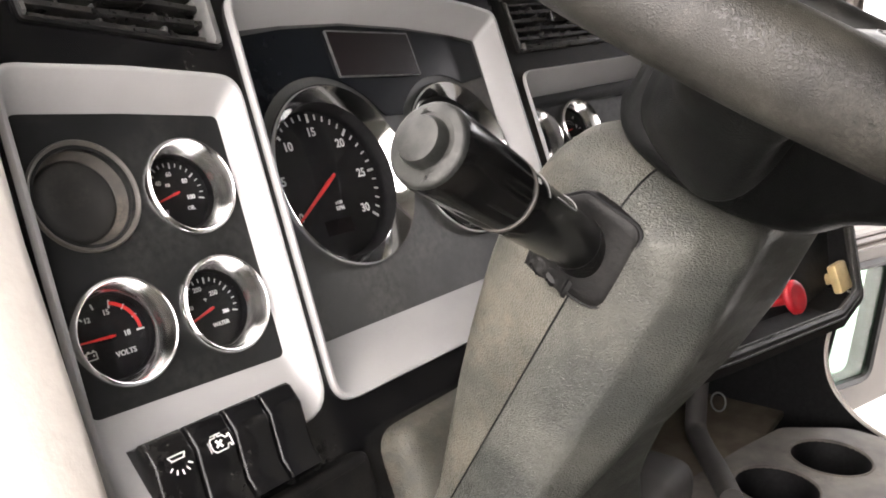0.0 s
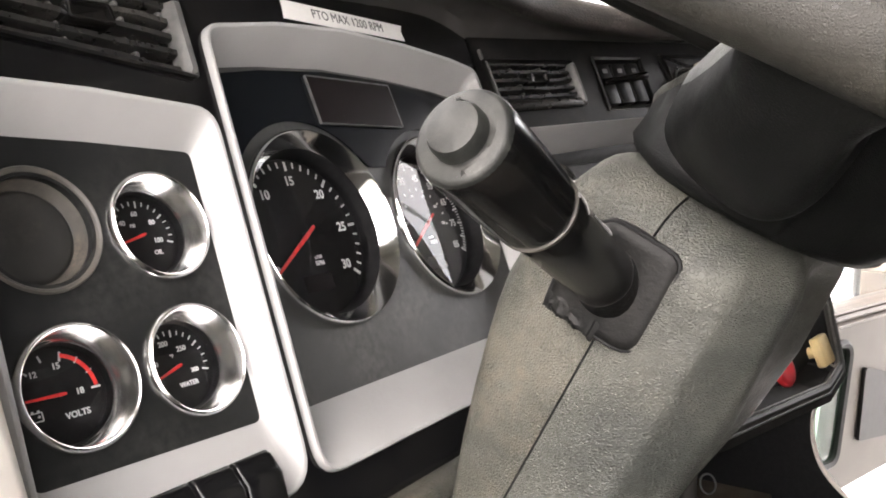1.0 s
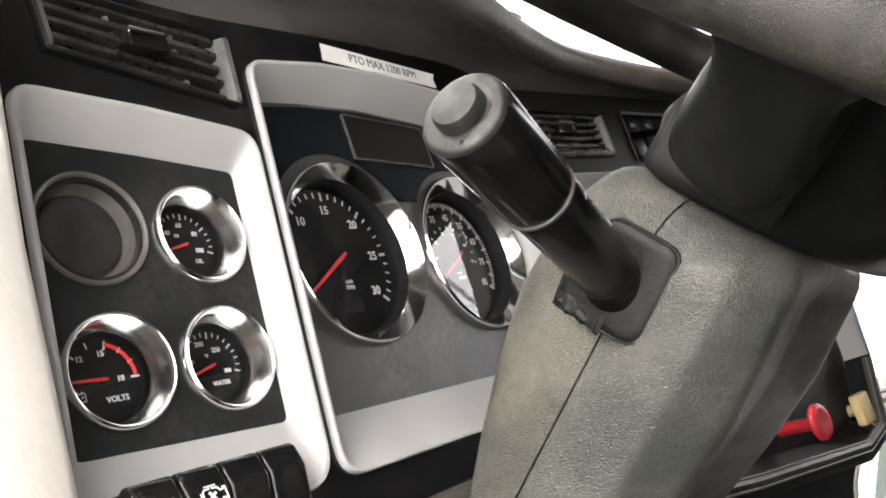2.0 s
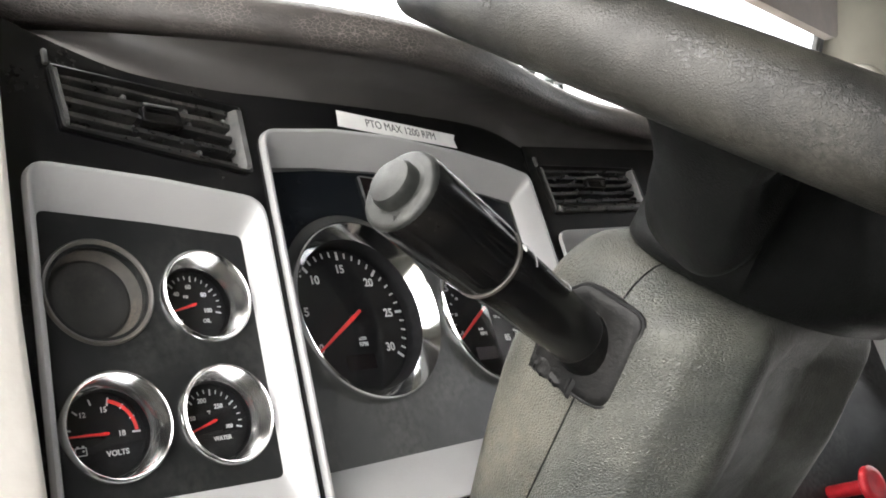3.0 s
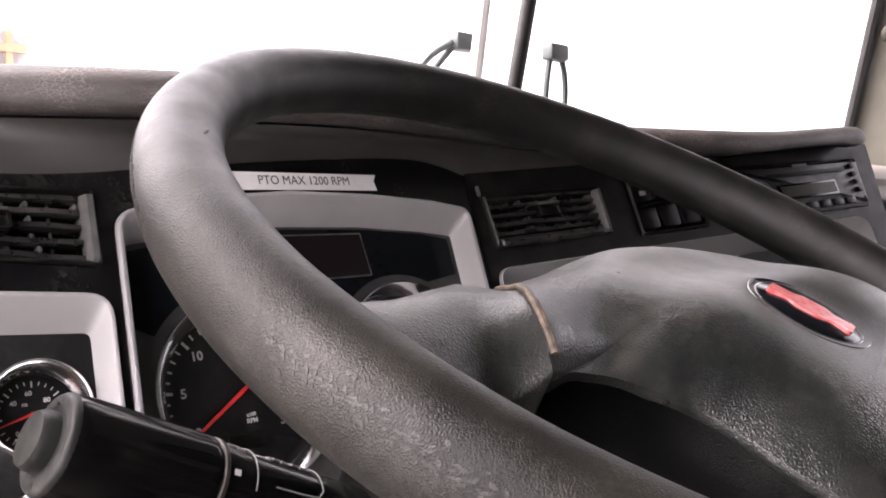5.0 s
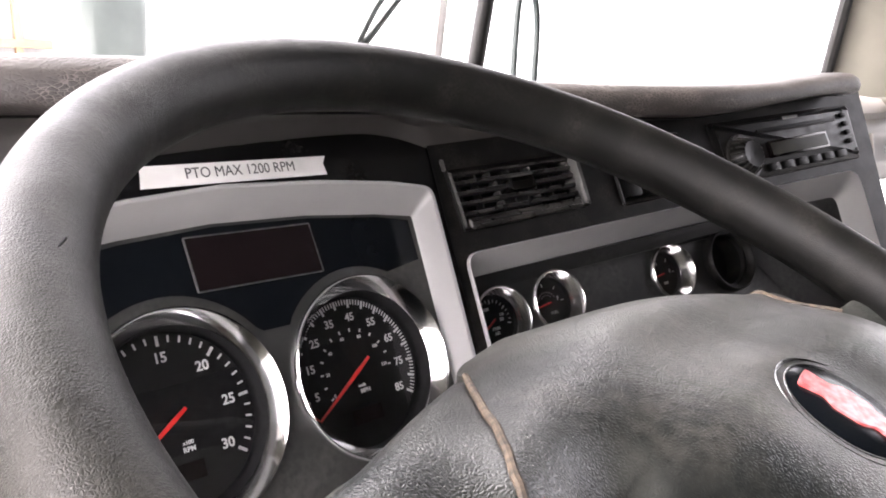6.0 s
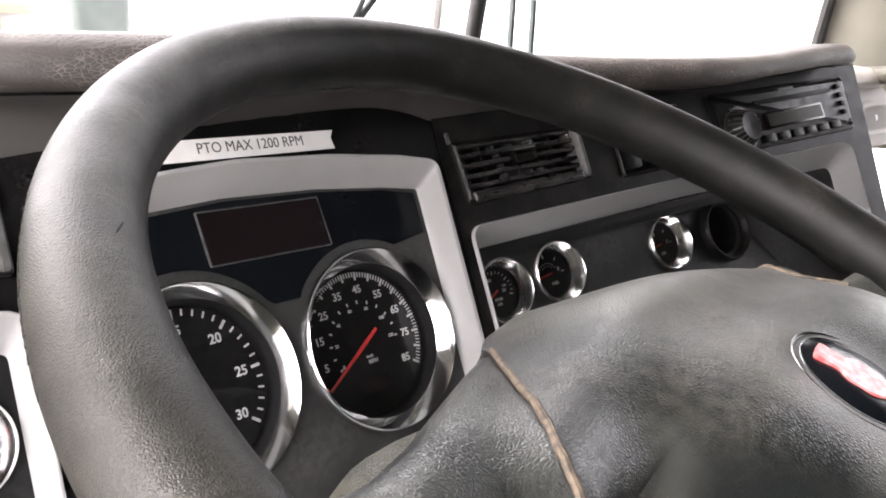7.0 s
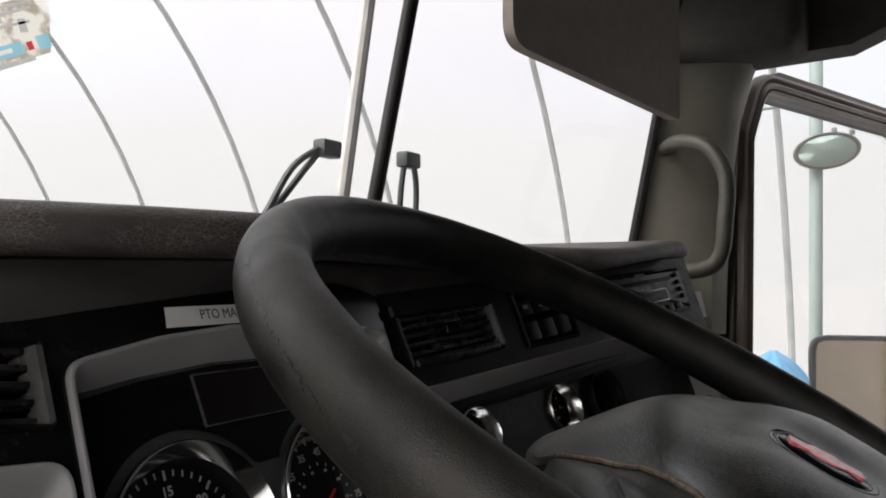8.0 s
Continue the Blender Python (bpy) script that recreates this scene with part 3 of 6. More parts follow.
sg = {n: DASH @ pose(x, y, 0.0098) for n, x, y in SMALL}
fan = [(232, -15, 21, 0.0172, 0.0022, 0.0005), (232, -15, 6, 0.0166, 0.0034, 0.0008)]
small_gauge("oil_pressure_gauge", "small oil pressure gauge with red needle in a polished ring", sg["oil"], scale_marks(fan),
            [("0", *polar(0.0125, 228), 0.0036, 0), ("40", *polar(0.0112, 140), 0.0036, 0), ("60", *polar(0.0116, 92), 0.0036, 0), ("80", *polar(0.0108, 38), 0.0036, 0), ("100", 0.0094, -0.0030, 0.0036, 0), ("PSI", -0.003, 0.0055, 0.0024, 0), ("OIL", 0.0076, -0.0092, 0.0032, 0)],
            (radians(195.5), 0.0178, 0.0015, 0.1))
small_gauge("water_temperature_gauge", "small water temperature gauge with red needle in a polished ring", sg["water"], scale_marks(fan),
            [("150", *polar(0.0125, 165), 0.0032, 0), ("200", *polar(0.0128, 108), 0.0036, 0), ("250", 0.0055, 0.0082, 0.0036, 0), ("300", 0.0098, -0.0035, 0.0030, 0), ("°F", -0.001, 0.0055, 0.0024, 0), ("WATER", 0.0045, -0.0094, 0.0032, 0)],
            (radians(197), 0.0178, 0.0015, 0.1))
red_arc = []
for i in range(13):
    x, y = polar(0.0172, 72 - i * 5.6)
    red_arc.append((x, y, 0.0018, 0.0019, 72 - i * 5.6))
battery = [(dx - 0.0045, dy + 0.002, a, b, t) for dx, dy, a, b, t in [(-0.0075, -0.0105, 0.0052, 0.0004, 0), (-0.0075, -0.0068, 0.0052, 0.0004, 0), (-0.0101, -0.00865, 0.0004, 0.0037, 0), (-0.0049, -0.00865, 0.0004, 0.0037, 0), (-0.0088, -0.0062, 0.001, 0.0008, 0), (-0.0062, -0.0062, 0.001, 0.0008, 0), (-0.0063, -0.0085, 0.0012, 0.0003, 0), (-0.0063, -0.0085, 0.0003, 0.0012, 0)]]
small_gauge("voltmeter", "small voltmeter with a red arc in a polished ring", sg["volt"],
            scale_marks([(196, 75, 5, 0.0174, 0.0030, 0.0007), (75, -1, 2, 0.0168, 0.0042, 0.0009), (50, 25, 2, 0.0172, 0.003, 0.0006)]),
            [("12", -0.0090, 0.0108, 0.0036, 0), ("15", 0.0017, 0.0124, 0.0038, 0), ("18", 0.0092, -0.0004, 0.0038, 0), ("VOLTS", 0.0058, -0.0096, 0.0038, 0)],
            (radians(178), 0.0190, 0.0015, 0.1),
            [("red_arc", bars(red_arc), REDINK, "red overcharge arc"), ("battery_sign", bars(battery), INK, "white battery sign")])
cap = thing("blanking_cap", "dusty grey round blanking cap in the gauge panel", "cap", sg["cap"])
part("rim", lathe([(0.0289, -0.002), (0.0287, 0.0012), (0.0281, 0.0021), (0.0272, 0.0018), (0.0264, 0.0006), (0.0226, -0.0105), (0.0218, -0.0112)], 64), CAPRIM, cap, "worn sloping rim, lightened as if lit", 60)
part("face", lathe([(0.0222, -0.0128), (0.0216, -0.0108), (0.0206, -0.0096), (0.0190, -0.0093), (0.0150, -0.0104), (0.008, -0.0118), (0.0, -0.0122)], 64), CAPGREY, cap, "dished dusty face", 60)

# ---- rocker switches ----
for i in range(4):
    u = -0.7165 + i * 0.0226
    sw = thing("rocker_switch", ["black rocker switch with a white lamp sign", "black rocker switch with a white engine sign", "plain black rocker switch", "plain black rocker switch beside the surround's corner"][i], "switch", DASH @ pose(u, -0.2015, 0.0235), "rocker switches")
    prof = [(0.0215, 0.004), (0.0235, 0.0075), (0.0215, 0.0105), (0.012, 0.0145), (0.002, 0.0135), (-0.012, 0.0125), (-0.0215, 0.0165), (-0.024, 0.013), (-0.024, 0.0)]
    loops = []
    for x, ins in ((-0.0108, 0.0016), (-0.0102, 0.0004), (-0.0088, 0.0), (0.0088, 0.0), (0.0102, 0.0004), (0.0108, 0.0016)):
        loops.append([(x, w * (1 - ins * 8), h - ins) for w, h in prof] + [(x, -0.024, -0.006), (x, 0.0215, -0.006)])
    part("rocker", loft(loops, cap0=True, cap1=True), GLOSS, sw, "", 50)
    if i == 0:
        ray_bars = [(-0.0, 0.0022, 0.0092, 0.0006, 0), (-0.0, 0.0, 0.0074, 0.0006, 0), (-0.0038, 0.0011, 0.0024, 0.0006, -55), (0.0038, 0.0011, 0.0024, 0.0006, 55)]
        ray_bars += [(*polar(0.0062, a), 0.0022, 0.0006, a) for a in (215, 242, 270, 298, 325)]
        part("lamp_sign", bars(ray_bars), INK, sw, "white lamp sign", m=pose(0.001, 0.0115, 0.0146, -14, 0, 0))
    if i == 1:
        line = [(-0.0036, 0.0034), (-0.0012, 0.0034), (-0.0012, 0.0046), (-0.0030, 0.0046), (0.0022, 0.0046), (0.0004, 0.0046), (0.0004, 0.0034), (0.0028, 0.0034), (0.0042, 0.0018), (0.0056, 0.0018), (0.0056, 0.0028), (0.0068, 0.0028), (0.0068, -0.0030), (0.0056, -0.0030), (0.0056, -0.0018), (0.0044, -0.0018), (0.0034, -0.0036), (-0.0030, -0.0036), (-0.0046, -0.0022), (-0.0046, -0.0004), (-0.0058, -0.0004), (-0.0058, 0.0020), (-0.0058, -0.0026), (-0.0058, 0.0006), (-0.0046, 0.0006), (-0.0046, 0.0024), (-0.0036, 0.0034)]
        e = [((a[0] + b[0]) / 2, (a[1] + b[1]) / 2, math.hypot(b[0] - a[0], b[1] - a[1]) + 0.0006, 0.0006, math.degrees(math.atan2(b[1] - a[1], b[0] - a[0]))) for a, b in zip(line, line[1:])]
        e += [(-0.0002 + 0.0012 * math.cos(radians(a)), 0.0012 * math.sin(radians(a)), 0.0022, 0.0012, a) for a in (35, 125, 215, 305)]
        part("engine_sign", bars(e), INK, sw, "white engine sign with a fan", m=pose(0.001, 0.0100, 0.0149, -14, 0, 0))


# ---- air vents ----


def air_vent(m, quad, label, slats=5, vanes=(0.37, 0.69), lip=0.0):
    """quad: four (u, w) corners from the upper left, clockwise; lip: a blank flange under the slats."""
    v = thing("air_vent", label, "vent", m, "dashboard vents")
    rng_v = random.Random(slats + int(100 * vanes[0]))
    tl, tr, br, bl = [Vector(q) for q in quad]
    out = rpoly([(*tl, 0.003), (*tr, 0.003), (*br, 0.003), (*bl, 0.003)][::-1], 3)
    inn = grow(out, -0.0032)
    part("frame", loft([at(out, -0.002), at(out, 0.0028), at(grow(out, -0.0014), 0.0036), at(inn, 0.001), at(inn, -0.03)]), DUSTY, v, "dusty black vent frame", 50)
    part("duct", plate(inn, [], -0.034, -0.03), DIAL, v, "dark duct")
    for a, b, sx in ((tl, bl, 1), (tr, br, -1)):
        wide = 0.0040 if sx > 0 else 0.0062
        loops = []
        for f in (0.06, 0.09, 0.9, 0.94):
            p = a.lerp(b, f)
            h = 0.0046 if 0.08 < f < 0.92 else 0.003
            loops.append([(p.x + sx * 0.0012, p.y, -0.004), (p.x + sx * 0.0014, p.y, h), (p.x + sx * (0.0012 + wide * 0.6), p.y, h), (p.x + sx * (0.0012 + wide), p.y, h - 0.004), (p.x + sx * (0.0012 + wide), p.y, -0.006)])
        part("side_strip", loft(loops, cap0=True, cap1=True), STRIP, v, "worn pale side strip", 40)
    foot_l, foot_r = bl + (tl - bl).normalized() * lip, br + (tr - br).normalized() * lip
    if lip:
        a, b = bl.lerp(br, 0.05), br.lerp(bl, 0.07)
        c, d = foot_r.lerp(foot_l, 0.07), foot_l.lerp(foot_r, 0.05)
        fl = rpoly([(*a, 0.003), (*b, 0.003), (*c, 0.002), (*d, 0.002)], 3)
        part("flange", loft([at(fl, -0.02), at(fl, 0.0035), at(grow(fl, -0.001), 0.0048), at(grow(fl, -0.003), 0.0052)], cap1=True), SLAT, v, "scuffed black flange", 50)
    for i in range(slats):
        f = (i + 0.45) / slats
        a, b = tl.lerp(foot_l, f), tr.lerp(foot_r, f)
        d = (b - a).normalized()
        a, b = a + d * 0.006, b - d * 0.008
        loops = []
        for g in (0.0, 0.17, 0.34, 0.5, 0.66, 0.83, 1.0):
            p = a.lerp(b, g) + Vector((0, rng_v.uniform(-0.0005, 0.0005)))
            out_h = rng_v.uniform(-0.0008, 0.0008)
            loops.append([(p.x, p.y + 0.0016, -0.013), (p.x, p.y + 0.0022, -0.002 + out_h), (p.x, p.y + 0.0014, 0.0 + out_h), (p.x, p.y - 0.0012, -0.0004 + out_h), (p.x, p.y - 0.0020, -0.003), (p.x, p.y - 0.0006, -0.013)])
        part("slat", loft(loops, cap0=True, cap1=True), SLAT, v)
    for f in (0.12, 0.25, 0.5, 0.6, 0.8):
        a, b = tl.lerp(tr, f), foot_l.lerp(foot_r, f)
        d = (b - a).normalized()
        a, b = a + d * 0.004, b - d * 0.002
        tilt = 0.004 if f in (0.25, 0.8) else -0.002
        loops = [[(p.x - 0.0008, p.y, -0.009), (p.x + 0.0008, p.y, -0.009), (p.x + 0.0012 + tilt, p.y, -0.024), (p.x - 0.0004 + tilt, p.y, -0.024)] for p in (a, b)]
        part("vane", loft(loops, cap0=True, cap1=True), VANE, v, "worn grey vane")
    for f in (*vanes, 0.93):
        for i in range(slats - 1):
            g = (i + 0.95) / slats
            p = tl.lerp(foot_l, g).lerp(tr.lerp(foot_r, g), f + 0.012 * i)
            tip = lathe([(0.0, 0.0024), (0.0010, 0.0021), (0.0016, 0.0008), (0.0018, -0.006)], 10)
            part("vane_tip", tip, VANE, v, "worn grey vane tip", m=pose(p.x + rng_v.uniform(-0.001, 0.001), p.y, -0.0048 + rng_v.uniform(-0.0025, 0.0008)) @ Matrix.Diagonal((1, rng_v.uniform(1.2, 1.7), 1, 1)))
    c = (tl + foot_r + tr + foot_l) / 4
    pad = rpoly([(-0.0125, -0.0055, 0.003), (0.0125, -0.0055, 0.003), (0.0115, 0.0055, 0.003), (-0.0115, 0.0055, 0.003)], 3)
    kn = part("knob", loft([at(pad, -0.006), at(pad, 0.0055), at(grow(pad, -0.0008), 0.0066), at(grow(pad, -0.0022), 0.0064), at(grow(pad, -0.003), 0.0046)], cap1=True), STALK, v, "black dished thumb paddle", 50, m=pose(c.x, c.y, 0.0))
    part("knob_edge", block((0.0, 0.0062, 0.0062), (0.021, 0.0014, 0.0012), 0.0004), STRIP, kn, "worn pale paddle edge")
    part("tab", block((tl.x - 0.001, tl.y + 0.003, 0.003), (0.003, 0.009, 0.003), 0.001), STRIP, v, "small grey clip")
    return v


air_vent(DASH @ pose(0, 0, 0.0235), [(-0.718, 0.0645), (-0.6015, 0.059), (-0.603, 0.012), (-0.715, 0.0265)], "dusty black slatted air vent with broken vanes")

label_tape = thing("label_tape", "white printed label strip stuck on gloss black trim", "label", DASH @ pose(-0.4545, 0.0672, 0.0237, 0, 0, 0.0))
strip = [Vector((-0.0625, 0.0066)), Vector((0.0655, 0.0062)), Vector((0.0625, 0.001)), Vector((0.0638, -0.0066)), Vector((-0.0645, -0.0066)), Vector((-0.0632, 0.0))]
part("tape", plate(strip[::-1], [], 0.0, 0.0003), PAPER, label_tape)
part("print", letters([("PTO MAX 1200 RPM", 0.002, 0.0004, 0.0094, 0)], 0.0002, 0.0), PRINT, label_tape, "black capitals reading PTO MAX 1200 RPM", m=pose(0, 0, 0.00032) @ Matrix.Diagonal((0.92, 1, 1, 1)))

# ---- the swung right section ----
right_section = thing("centre_dashboard", "charcoal centre dashboard section with vents, gauges and radio", "dashboard", RIGHT)
RP_OUT = rpoly([(-0.0025, -0.0105, 0.012), (0.25, -0.0115, 0), (0.5045, -0.0135, 0.018), (0.488, -0.27, 0), (0.455, -0.350, 0.02), (0.395, -0.362, 0.02), (0.157, -0.335, 0.01), (-0.01, -0.31, 0.012)][::-1])
RP_IN = rpoly([(0.012, -0.025, 0.006), (0.25, -0.0275, 0), (0.487, -0.034, 0.012), (0.472, -0.262, 0), (0.440, -0.330, 0.016), (0.385, -0.338, 0.016), (0.157, -0.312, 0.008), (0.004, -0.29, 0.008)][::-1])
VENT_C = [(-0.001, 0.0555), (0.1295, 0.053), (0.1295, 0.0065), (0.001, 0.0065)]
vc = rpoly([(*q, 0.003) for q in VENT_C][::-1], 3)
SWB = rpoly([(0.165, 0.058, 0.003), (0.255, 0.057, 0.003), (0.255, 0.0, 0.003), (0.165, 0.0, 0.003)][::-1], 3)
RAD = rpoly([(0.296, 0.0605, 0.003), (0.524, 0.0585, 0.003), (0.519, -0.002, 0.003), (0.300, -0.0015, 0.003)][::-1], 3)
RP_HOLE = grow(RP_OUT, 0.001)
rface = rpoly([(-0.0085, 0.076, 0), (0.558, 0.074, 0.004), (0.533, -0.10, 0), (0.500, -0.275, 0), (0.468, -0.357, 0.022), (0.397, -0.372, 0.02), (0.157, -0.345, 0.01), (-0.02, -0.320, 0)][::-1])
part("fascia", plate(rface, [RP_HOLE, vc, SWB, RAD], -0.009, 0.0), DUSTY, right_section, "dusty black fascia")
lipo = grow(RP_OUT, 0.0006)


def rise(u):
    """The gauge panel comes forward at its passenger end."""
    return 0.021 * max(0.0, min(1.0, (u - 0.352) / 0.10))


for upper, mt, nm, lab in ((True, SILVER, "panel_surround", "satin silver surround"), (False, DIAL, "lower_surround", "black lower surround with a worn rim")):
    bm = loft([at(lipo, -0.004), at(lipo, 0.002), at(grow(RP_OUT, -0.0002), 0.0032), at(grow(RP_OUT, -0.0014), 0.0026), [(p.x, p.y, -0.0395 + rise(p.x)) for p in RP_IN], [(p.x, p.y, -0.0405 + rise(p.x)) for p in grow(RP_IN, -0.001)]])
    bmesh.ops.bisect_plane(bm, geom=bm.verts[:] + bm.edges[:] + bm.faces[:], plane_co=(0, -0.265, 0), plane_no=(0, -1 if upper else 1, 0), clear_outer=True)
    part(nm, bm, mt, right_section, lab, 50)
for inset, z, rad, mt, nm, lab in ((0.0065, 0.0015, 0.0058, CAPGREY, "rim", "dark grey raised rim"), (0.0006, 0.0040, 0.0016, VANE, "edge", "worn pale edge line"), (0.0120, 0.0042, 0.0013, VANE, "edge", "worn pale edge line")):
    line = sorted([(p.x, p.y, z) for p in grow(RP_OUT, -inset) if p.y < -0.262])
    part(nm, tube(line, rad, 10), mt, right_section, lab)
RG = [("air", 0.042, -0.064), ("fuel", 0.102, -0.062), ("def", 0.2415, -0.0648), ("hole", 0.3185, -0.068), ("low", 0.040, -0.118)]
bm = plate(grow(RP_IN, 0.003), [ring2d(x, y, 0.0245) for _, x, y in RG], -0.046, -0.0408)
for v in bm.verts:
    v.co.z += rise(v.co.x)
part("gauge_panel", bm, CHARCOAL, right_section, "dusty charcoal gauge panel")
rg = {n: RIGHT @ pose(x, y, -0.0408) for n, x, y in RG}
small_gauge("primary_air_gauge", "small primary air gauge with red needle in a polished ring", rg["air"], scale_marks(fan),
            [("100", *polar(0.0112, 108), 0.0038, 0), ("50", 0.0095, 0.0, 0.0038, 0), ("150", *polar(0.0112, 20), 0.0030, 0), ("PRIM", 0.002, -0.0065, 0.0036, 0), ("AIR", 0.002, -0.0105, 0.0036, 0)], (radians(212), 0.017, 0.0014, 0.15))
small_gauge("fuel_gauge", "small fuel gauge with red needle in a polished ring", rg["fuel"], scale_marks([(190, 0, 5, 0.0162, 0.0032, 0.0007)]),
            [("E", *polar(0.0135, 190), 0.004, 0), ("F", *polar(0.0125, 10), 0.005, 0), ("FUEL", 0.005, -0.009, 0.0036, 0)], (radians(188), 0.0170, 0.0014, 0.15),
            [("small_print", bars([(*polar(0.0098, a), 0.0019, 0.0012, a - 90) for a in range(30, 165, 16)] + [(*polar(0.0072, a), 0.0016, 0.001, a - 90) for a in range(50, 140, 20)]), GREYINK, "tiny grey print")])
small_gauge("fluid_gauge", "small diesel fluid gauge with red needle in a polished ring", rg["def"], scale_marks([(190, 0, 5, 0.0162, 0.0032, 0.0007)]),
            [("1/2", *polar(0.0115, 110), 0.004, 0), ("F", *polar(0.0125, 5), 0.005, 0), ("DEF", 0.004, -0.009, 0.0036, 0)], (radians(188), 0.0170, 0.0014, 0.15))
small_gauge("brake_gauge", "small gauge low on the panel in a polished ring", rg["low"], scale_marks(fan), [("100", *polar(0.011, 90), 0.0036, 0)], (radians(210), 0.017, 0.0014, 0.15))
hole = thing("empty_gauge_hole", "empty round gauge opening with a black rim", "gauge opening", rg["hole"])
part("rim", lathe([(0.0325, -0.001), (0.032, 0.006), (0.030, 0.0085), (0.0275, 0.007), (0.0262, -0.004), (0.0262, -0.025)], 48), DUSTY, hole, "", 60)
part("back", lathe([(0.0, -0.024), (0.027, -0.024)], 32), DIAL, hole)
air_vent(RIGHT, VENT_C, "dusty black slatted centre air vent with a scuffed flange", 5, (0.34, 0.63), 0.0085)

bank = thing("switch_bank", "black bank of small switches below the brow", "switch bank", RIGHT)
part("tray", loft([at(SWB, 0.001), at(grow(SWB, -0.001), 0.0025), at(grow(SWB, -0.0035), 0.001), at(grow(SWB, -0.004), -0.02)], cap1=True), DUSTY, bank, "", 50)
for i in range(3):
    x = 0.182 + i * 0.0275
    key = part("key", block((x, 0.029, -0.008), (0.0245, 0.045, 0.016), 0.003), RUBBER, bank)
    part("sign", bars([(x, 0.042, 0.008, 0.0045, 0)]), GREYINK, key, "worn grey sign", m=pose(0, 0, 0.0002))
part("lever", tube([(0.172, 0.03, 0.0), (0.20, 0.028, 0.012), (0.235, 0.031, 0.012)], 0.004, 10), STALK, bank, "black lever")

radio = thing("car_radio", "dusty black single-slot car radio with a round knob", "radio", RIGHT)
part("body", loft([at(RAD, -0.002), at(grow(RAD, -0.0006), 0.002), at(grow(RAD, -0.003), 0.0032), at(grow(RAD, -0.007), 0.004)], cap1=True), DUSTY, radio, "", 50)
part("disc_slot", block((0.425, 0.044, 0.0045), (0.13, 0.0045, 0.002), 0.0006), DIAL, radio, "dark disc slot")
part("display", block((0.417, 0.024, 0.005), (0.098, 0.017, 0.004), 0.001), SCREEN, radio, "dim grey display")
part("display_glass", block((0.417, 0.024, 0.0072), (0.091, 0.0125, 0.0008), 0.0002), shader("radio_display", (0.022, 0.022, 0.0165), 0.55, color2=(0.03, 0.03, 0.023), scale=80, specular=0.15), radio, "faded display window")
knob = part("knob", lathe([(0.0195, 0.003), (0.0185, 0.006), (0.0150, 0.015), (0.0128, 0.0175), (0.0112, 0.0172), (0.0, 0.0162)], 28), DUSTY, radio, "ribbed round volume knob", m=pose(0.330, 0.021, 0))
for i in range(20):
    rib = loft([[(*polar(rr, i * 18 + da), h) for rr, da in ((r0, -3), (r0 + 0.0016, -2.5), (r0 + 0.0016, 2.5), (r0, 3))] for r0, h in ((0.0185, 0.0035), (0.0178, 0.007), (0.0145, 0.0155), (0.0128, 0.0172))], cap0=True, cap1=True)
    part("rib", rib, SLAT, knob)
for i in range(6):
    part("button", block((0.369 + i * 0.0225, 0.0065, 0.0045), (0.0165, 0.0080, 0.005), 0.0010), RUBBER, radio, "small preset button")
for i in range(4):
    part("side_button", block((0.505, 0.018 + i * 0.0095, 0.0045), (0.009, 0.0055, 0.005), 0.001), RUBBER, radio, "small side button")
part("knob_collar", lathe([(0.0235, 0.003), (0.0230, 0.0055), (0.0200, 0.0058)], 32), SLAT, radio, "black knob collar", 50, m=pose(0.330, 0.021, 0))
for x, y in ((0.306, 0.046), (0.513, 0.008), (0.509, 0.052)):
    part("screw", lathe([(0.0, 0.0046), (0.0016, 0.0046), (0.0019, 0.0038)], 10), DIAL, radio, "small dark screw", m=pose(x, y, 0))
part("badge", bars([(0.418, 0.0535, 0.026, 0.0032, 0)]), GREYINK, radio, "small grey maker's bar", m=pose(0, 0, 0.0041))

for nm, u, w, h, mt, lab in (("red_brake_knob", 0.281, -0.304, 0.018, REDKNOB, "round red pull knob on the dark lower panel"), ("yellow_brake_knob", 0.437, -0.320, -0.006, YELKNOB, "square pale yellow pull knob on the dark lower panel")):
    kb = thing(nm, lab, "knob", RIGHT @ pose(u, w, h))
    part("stem", lathe([(0.007, -0.065), (0.007, -0.006), (0.010, -0.003)], 20), mt, kb)
    if nm[0] == "r":
        part("grip", lathe([(0.0, 0.0035), (0.012, 0.0045), (0.0165, 0.0045), (0.0188, 0.002), (0.0188, -0.002), (0.0155, -0.0045), (0.006, -0.0055)], 32), mt, kb, "", 50)
    else:
        part("grip", block((0, 0, 0), (0.032, 0.036, 0.012), 0.0035), mt, kb)
# ribbed lower vent inside the panel
grille = thing("lower_grille", "black ribbed grille low on the panel", "grille", RIGHT @ pose(0.42, -0.225, -0.038, 0, 0, 0))
part("frame", plate(rpoly([(-0.045, -0.03, 0.004), (0.045, -0.03, 0.004), (0.045, 0.03, 0.004), (-0.045, 0.03, 0.004)]), [rpoly([(-0.041, -0.026, 0.003), (0.041, -0.026, 0.003), (0.041, 0.026, 0.003), (-0.041, 0.026, 0.003)])], -0.004, 0.008), DUSTY, grille)
for i in range(8):
    part("rib", block((-0.036 + i * 0.0103, 0, 0.004), (0.0035, 0.052, 0.008), 0.001), STEEL, grille, "worn grey rib")

